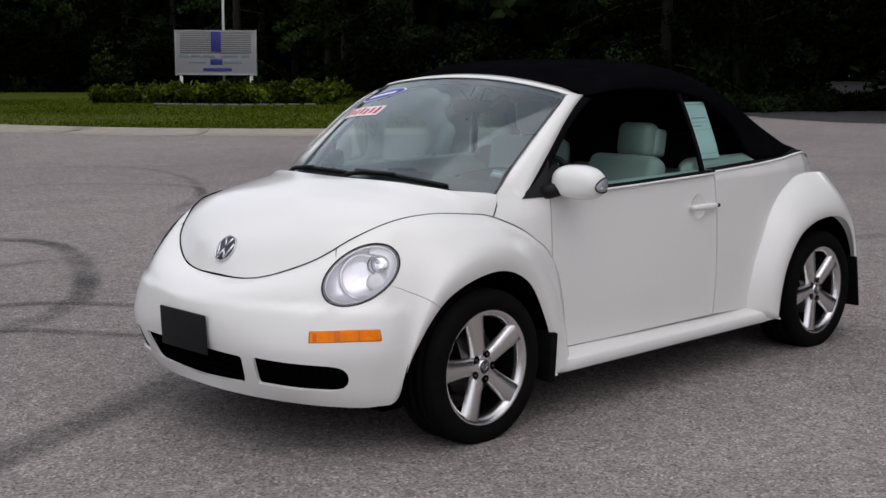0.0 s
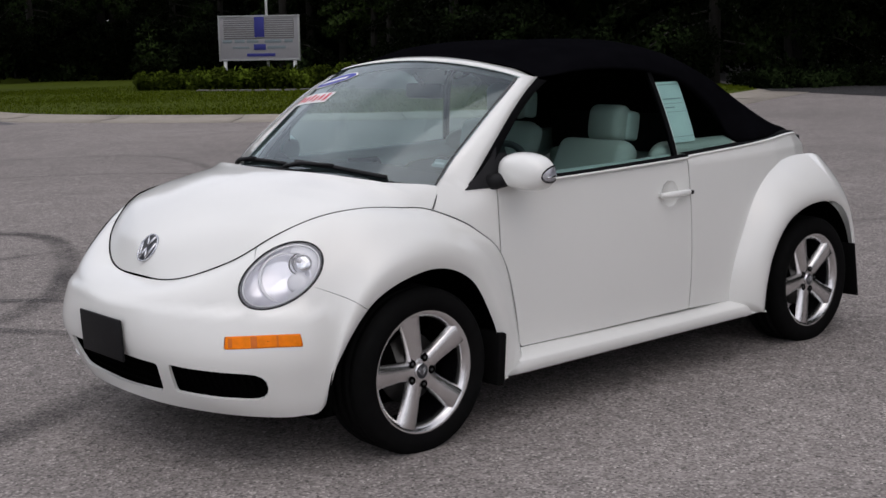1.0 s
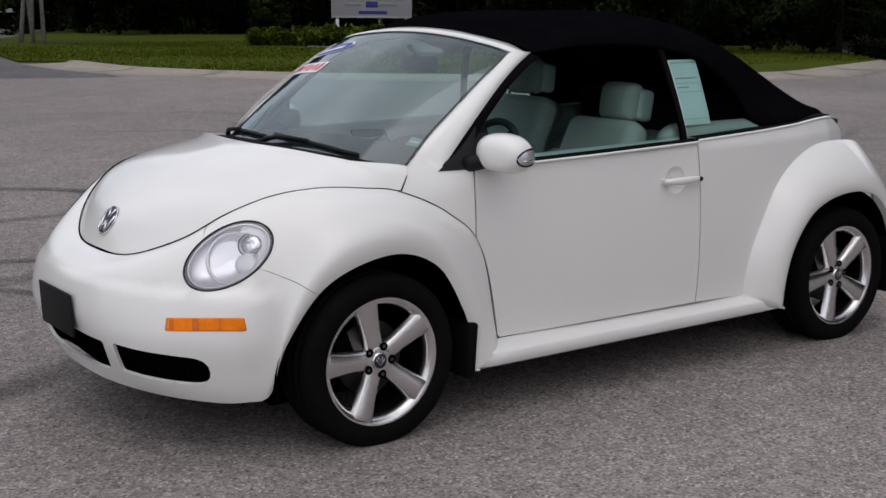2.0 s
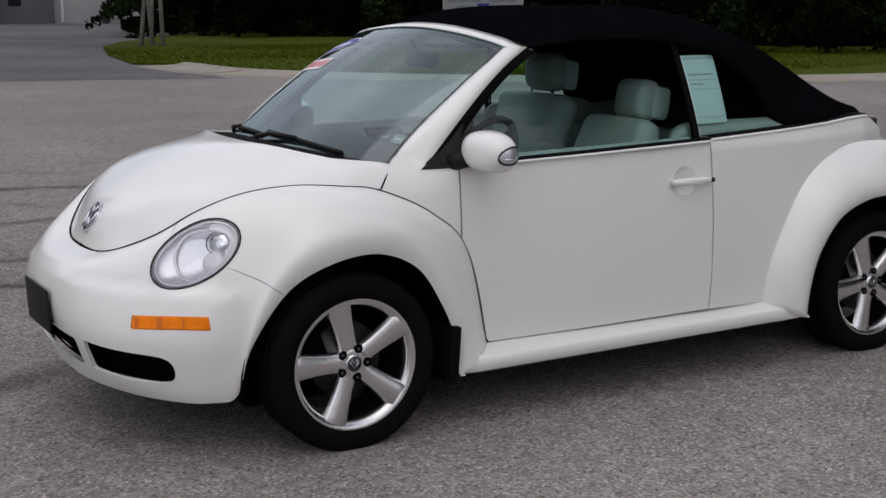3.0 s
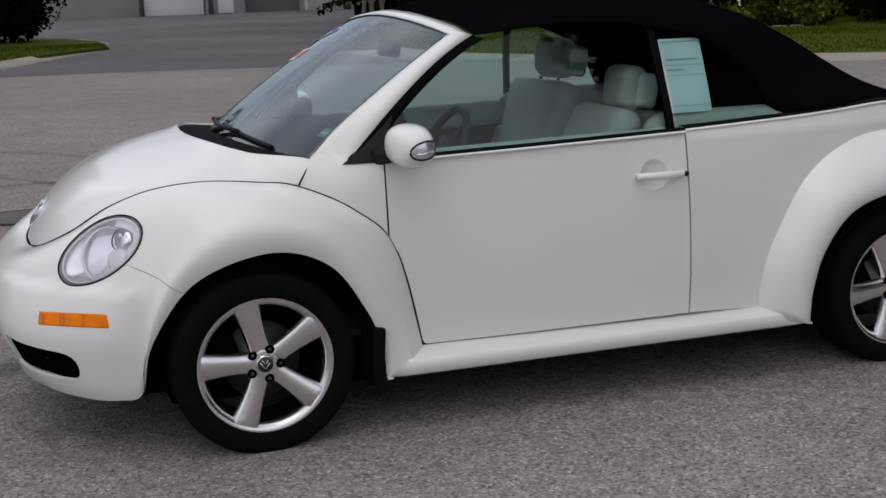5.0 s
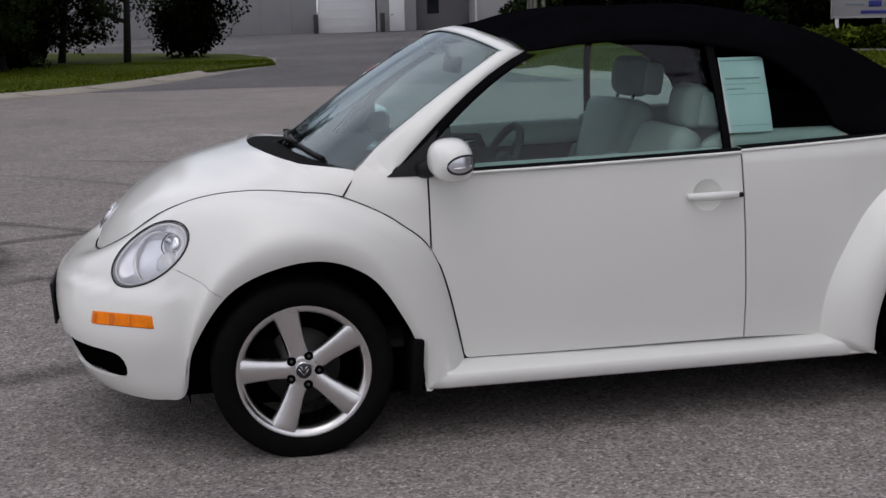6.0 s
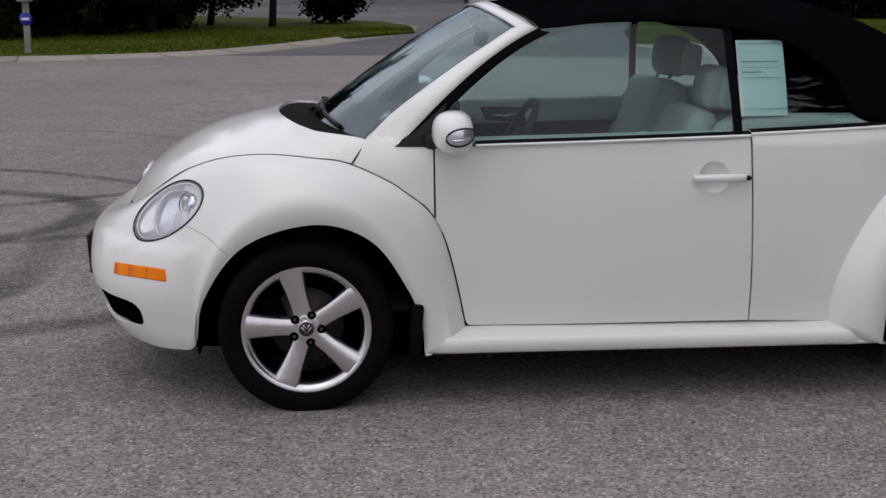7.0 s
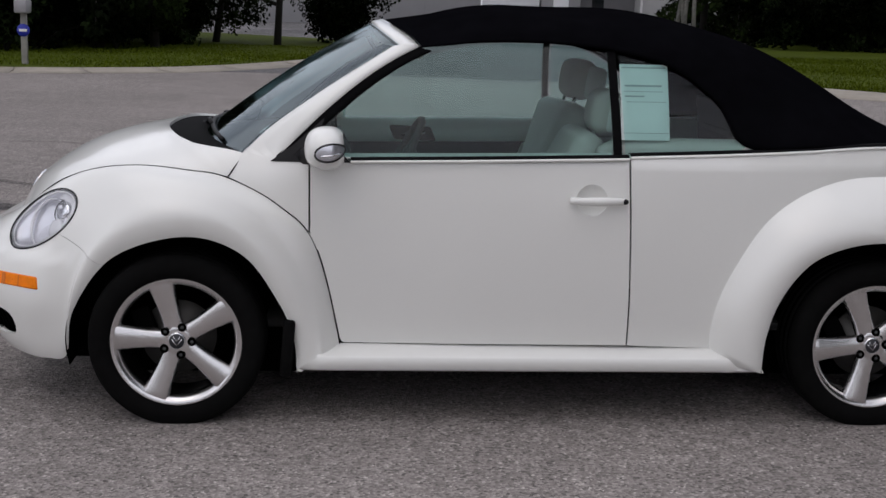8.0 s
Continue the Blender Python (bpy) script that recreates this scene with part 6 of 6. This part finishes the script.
def on_pane(name, x0, x1, z0, z1, mat, d, label=""):
    V = [pane_in(x0 + (x1 - x0) * i / 6 + .022 * (1.3 - (z0 + (z1 - z0) * j / 6)) / .26 * .0, z0 + (z1 - z0) * j / 6, d + .002 * math.sin(i * 1.3)) for i in range(7) for j in range(7)]
    return solid(name, V, grid_faces(7, 7), mat, sheet, label)


on_pane("paper", 1.562, 1.740, 1.036, 1.300, PAPER, .010, "pale green-white paper")
on_pane("header", 1.570, 1.732, 1.286, 1.290, PRINT, .0075)
for z, x0, x1, h in ((1.222, 1.578, 1.715, .009), (1.204, 1.575, 1.72, .003), (1.186, 1.578, 1.655, .007), (1.168, 1.585, 1.73, .003), (1.06, 1.57, 1.735, .003)):
    on_pane("bar", x0, x1, z, z + h * .7, PRINT, .0075)

# ---- cabin ----
V = []
for y in np.linspace(-.62, .62, 25):
    c = .05 * (1 - (y / .62) ** 2)
    for x, z in ((.14 - c * 1.4, .945 + c * .5), (.30 - c, .975 + c * .4), (.45, .975 + c * .3), (.56, .945), (.60, .88), (.58, .78), (.52, .62), (.50, .4)):
        V.append((x, y, z))
solid("dashboard", V, grid_faces(25, 8), CHARCOAL, car, "charcoal dashboard", angle=50)
V = []
for y in np.linspace(-.20, -.52, 13):
    hgt = math.sqrt(max(0, 1 - ((y + .36) / .16) ** 2))
    for x, z in ((.40, .97), (.44, .98 + .05 * hgt), (.56, .98 + .055 * hgt), (.60, .95)):
        V.append((x, y, z))
solid("instrument_hood", V, grid_faces(13, 4), CHARCOAL, car)
wheel_s = new("steering_wheel")
wheel_s.parent = car
wheel_s["label"] = "dark steering wheel"
SM = pose(.78, -.36, .90, 0, -62, 0)
tube("grip", [SM @ Vector((.185 * math.cos(a), .185 * math.sin(a), 0)) for a in np.linspace(0, FULL, 36, endpoint=False)], .015, CHARCOAL, wheel_s, closed=True)
part("pad", box(bmesh.new(), (.16, .16, .05), SM @ pose(0, 0, -.02), .02), CHARCOAL, wheel_s)
for a in (0, 120, 240):
    part("spoke", box(bmesh.new(), (.12, .035, .014), SM @ pose(0, 0, 0, 0, 0, a + 90) @ pose(.12, 0, -.008), .004), CHARCOAL, wheel_s)
tube("column", [SM @ Vector((0, 0, -.02)), SM @ Vector((0, 0, -.28))], .035, CHARCOAL, wheel_s)


def cushion(name, size, m, mat, parent, label="", puff=.25):
    """A padded, rounded block."""
    bm = bmesh.new()
    box(bm, size, Matrix(), min(size) * .42, 5)
    bmesh.ops.subdivide_edges(bm, edges=list(bm.edges), cuts=1, use_grid_fill=True)
    for v in bm.verts:
        a, b = 2 * v.co.y / size[1], 2 * v.co.z / size[2]
        v.co.x *= 1 + puff * max(0, (1 - a * a)) * max(0, (1 - b * b))
    bm.transform(m)
    return part(name, bm, mat, parent, label)


def car_seat(y, rest, back):
    st = new("front_seat")
    st.parent = car
    st["label"] = "pale leather front seat with headrest"
    cushion("cushion", (.50, .50, .16), pose(1.22, y, .50, 0, -6, 0), LEATHER, st)
    B = pose(1.262 if y < 0 else 1.292, y, .535, 0, 26, 0)
    cushion("backrest", (.13, .42, back), B @ pose(0, 0, back / 2), LEATHER, st)
    for sy in (-.20, .20):
        cushion("bolster", (.10, .10, .36), B @ pose(-.040 if y < 0 else -.024, sy * .95, .20), LEATHER, st, "", .05)
    H = B @ pose(.02 if y < 0 else -.004, 0, rest, 0, -17, 0)
    cushion("headrest", (.10, .205 if y < 0 else .175, .172), H, LEATHER, st, "", .35)
    # paler pad added where the headrest's side catches the light
    cushion("headrest_wing", (.085, .05, .135), H @ pose(.045, -.088 if y < 0 else -.070, -.004), PALETRIM, st, "pale pad added for the lit side of the headrest", .2)
    for sy in (-.06, .06):
        tube("post", [B @ Vector((.01, sy, .52)), H @ Vector((0, sy, 0))], .007, CHROME, st, seg=6)
    part("base", box(bmesh.new(), (.45, .40, .16), pose(1.2, y, .36), .01), CHARCOAL, st)


car_seat(-.322, .648, .555)
car_seat(.318, .728, .62)
rear_seat = new("rear_seat")
rear_seat.parent = car
rear_seat["label"] = "pale leather rear bench"
cushion("cushion", (.46, 1.06, .16), pose(1.86, 0, .52), LEATHER, rear_seat)
cushion("backrest", (.14, 1.06, .46), pose(2.09, 0, .70, 0, 14, 0), LEATHER, rear_seat)
for sd in (1, -1):
    cushion("side_pad", (.52, .10, .13), pose(1.80, .635 * sd, .975), LEATHER, rear_seat)
    card = new("door_card")
    card.parent = car
    card["label"] = "pale padded inner door trim"
    V = []
    for x in np.linspace(.50, 1.525, 12):
        dz = (x - .5) * .018
        for y, z in ((.715, .955), (.702, .972), (.672, .968), (.636, .954), (.612, .932), (.608, .905), (.618, .872), (.68, .862)):
            V.append((x, y * sd, z + dz))
    solid("upper_pad", V, grid_faces(12, 8), PALETRIM, card, "pale sloping door cap", angle=50)
    part("lower_panel", box(bmesh.new(), (1.04, .03, .60), pose(1.06, .690 * sd, .62), .01), CHARCOAL, card)
    part("armrest", box(bmesh.new(), (.50, .06, .07), pose(1.15, .655 * sd, .72), .02), PALETRIM, card)
    part("handle_plate", box(bmesh.new(), (.19, .030, .066), pose(.912, .614 * sd, .915, 0, 2, 0), .012), CHARCOAL, card, "dark plate round the door pull")
    tube("pull_handle", [(.855, .599 * sd, .906), (.862, .588 * sd, .906), (.915, .586 * sd, .912), (.965, .588 * sd, .922), (.972, .599 * sd, .924)], [.007, .008, .009, .008, .007], CHROME, card, "chrome door pull")
    part("side_panel", box(bmesh.new(), (.46, .03, .45), pose(1.82, .68 * sd, .75), .01), PALETRIM, card)
part("cabin_floor", box(bmesh.new(), (2.0, 1.3, .03), pose(1.3, 0, .345), .005), CARPET, car)
part("rear_wall", box(bmesh.new(), (.03, 1.2, .69), pose(2.25, 0, .765), .005), CARPET, car)
part("top_stack_cover", box(bmesh.new(), (.5, 1.15, .03), pose(2.48, 0, .985), .01), CARPET, car)
rv = new("rear_view_mirror")
rv.parent = car
rv["label"] = "black rear-view mirror"
part("body", box(bmesh.new(), (.03, .23, .065), pose(.70, -.03, 1.285, 0, 10, 0), .012), PLASTIC, rv)
tube("stalk", [(.70, -.03, 1.30), (.665, 0, 1.36)], .010, PLASTIC, rv)


# the far flank is widened and shifted forward to fit the camera's view
def fit_far_flank(ob):
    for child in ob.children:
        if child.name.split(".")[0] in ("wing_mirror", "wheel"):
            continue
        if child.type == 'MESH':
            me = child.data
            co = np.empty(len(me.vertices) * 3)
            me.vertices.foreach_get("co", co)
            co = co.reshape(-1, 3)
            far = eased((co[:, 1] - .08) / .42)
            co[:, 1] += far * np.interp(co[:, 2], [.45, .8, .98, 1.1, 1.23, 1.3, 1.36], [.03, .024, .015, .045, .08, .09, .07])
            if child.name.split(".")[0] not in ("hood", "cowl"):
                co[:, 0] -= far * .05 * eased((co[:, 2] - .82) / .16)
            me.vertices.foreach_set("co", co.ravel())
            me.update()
        fit_far_flank(child)


fit_far_flank(car)
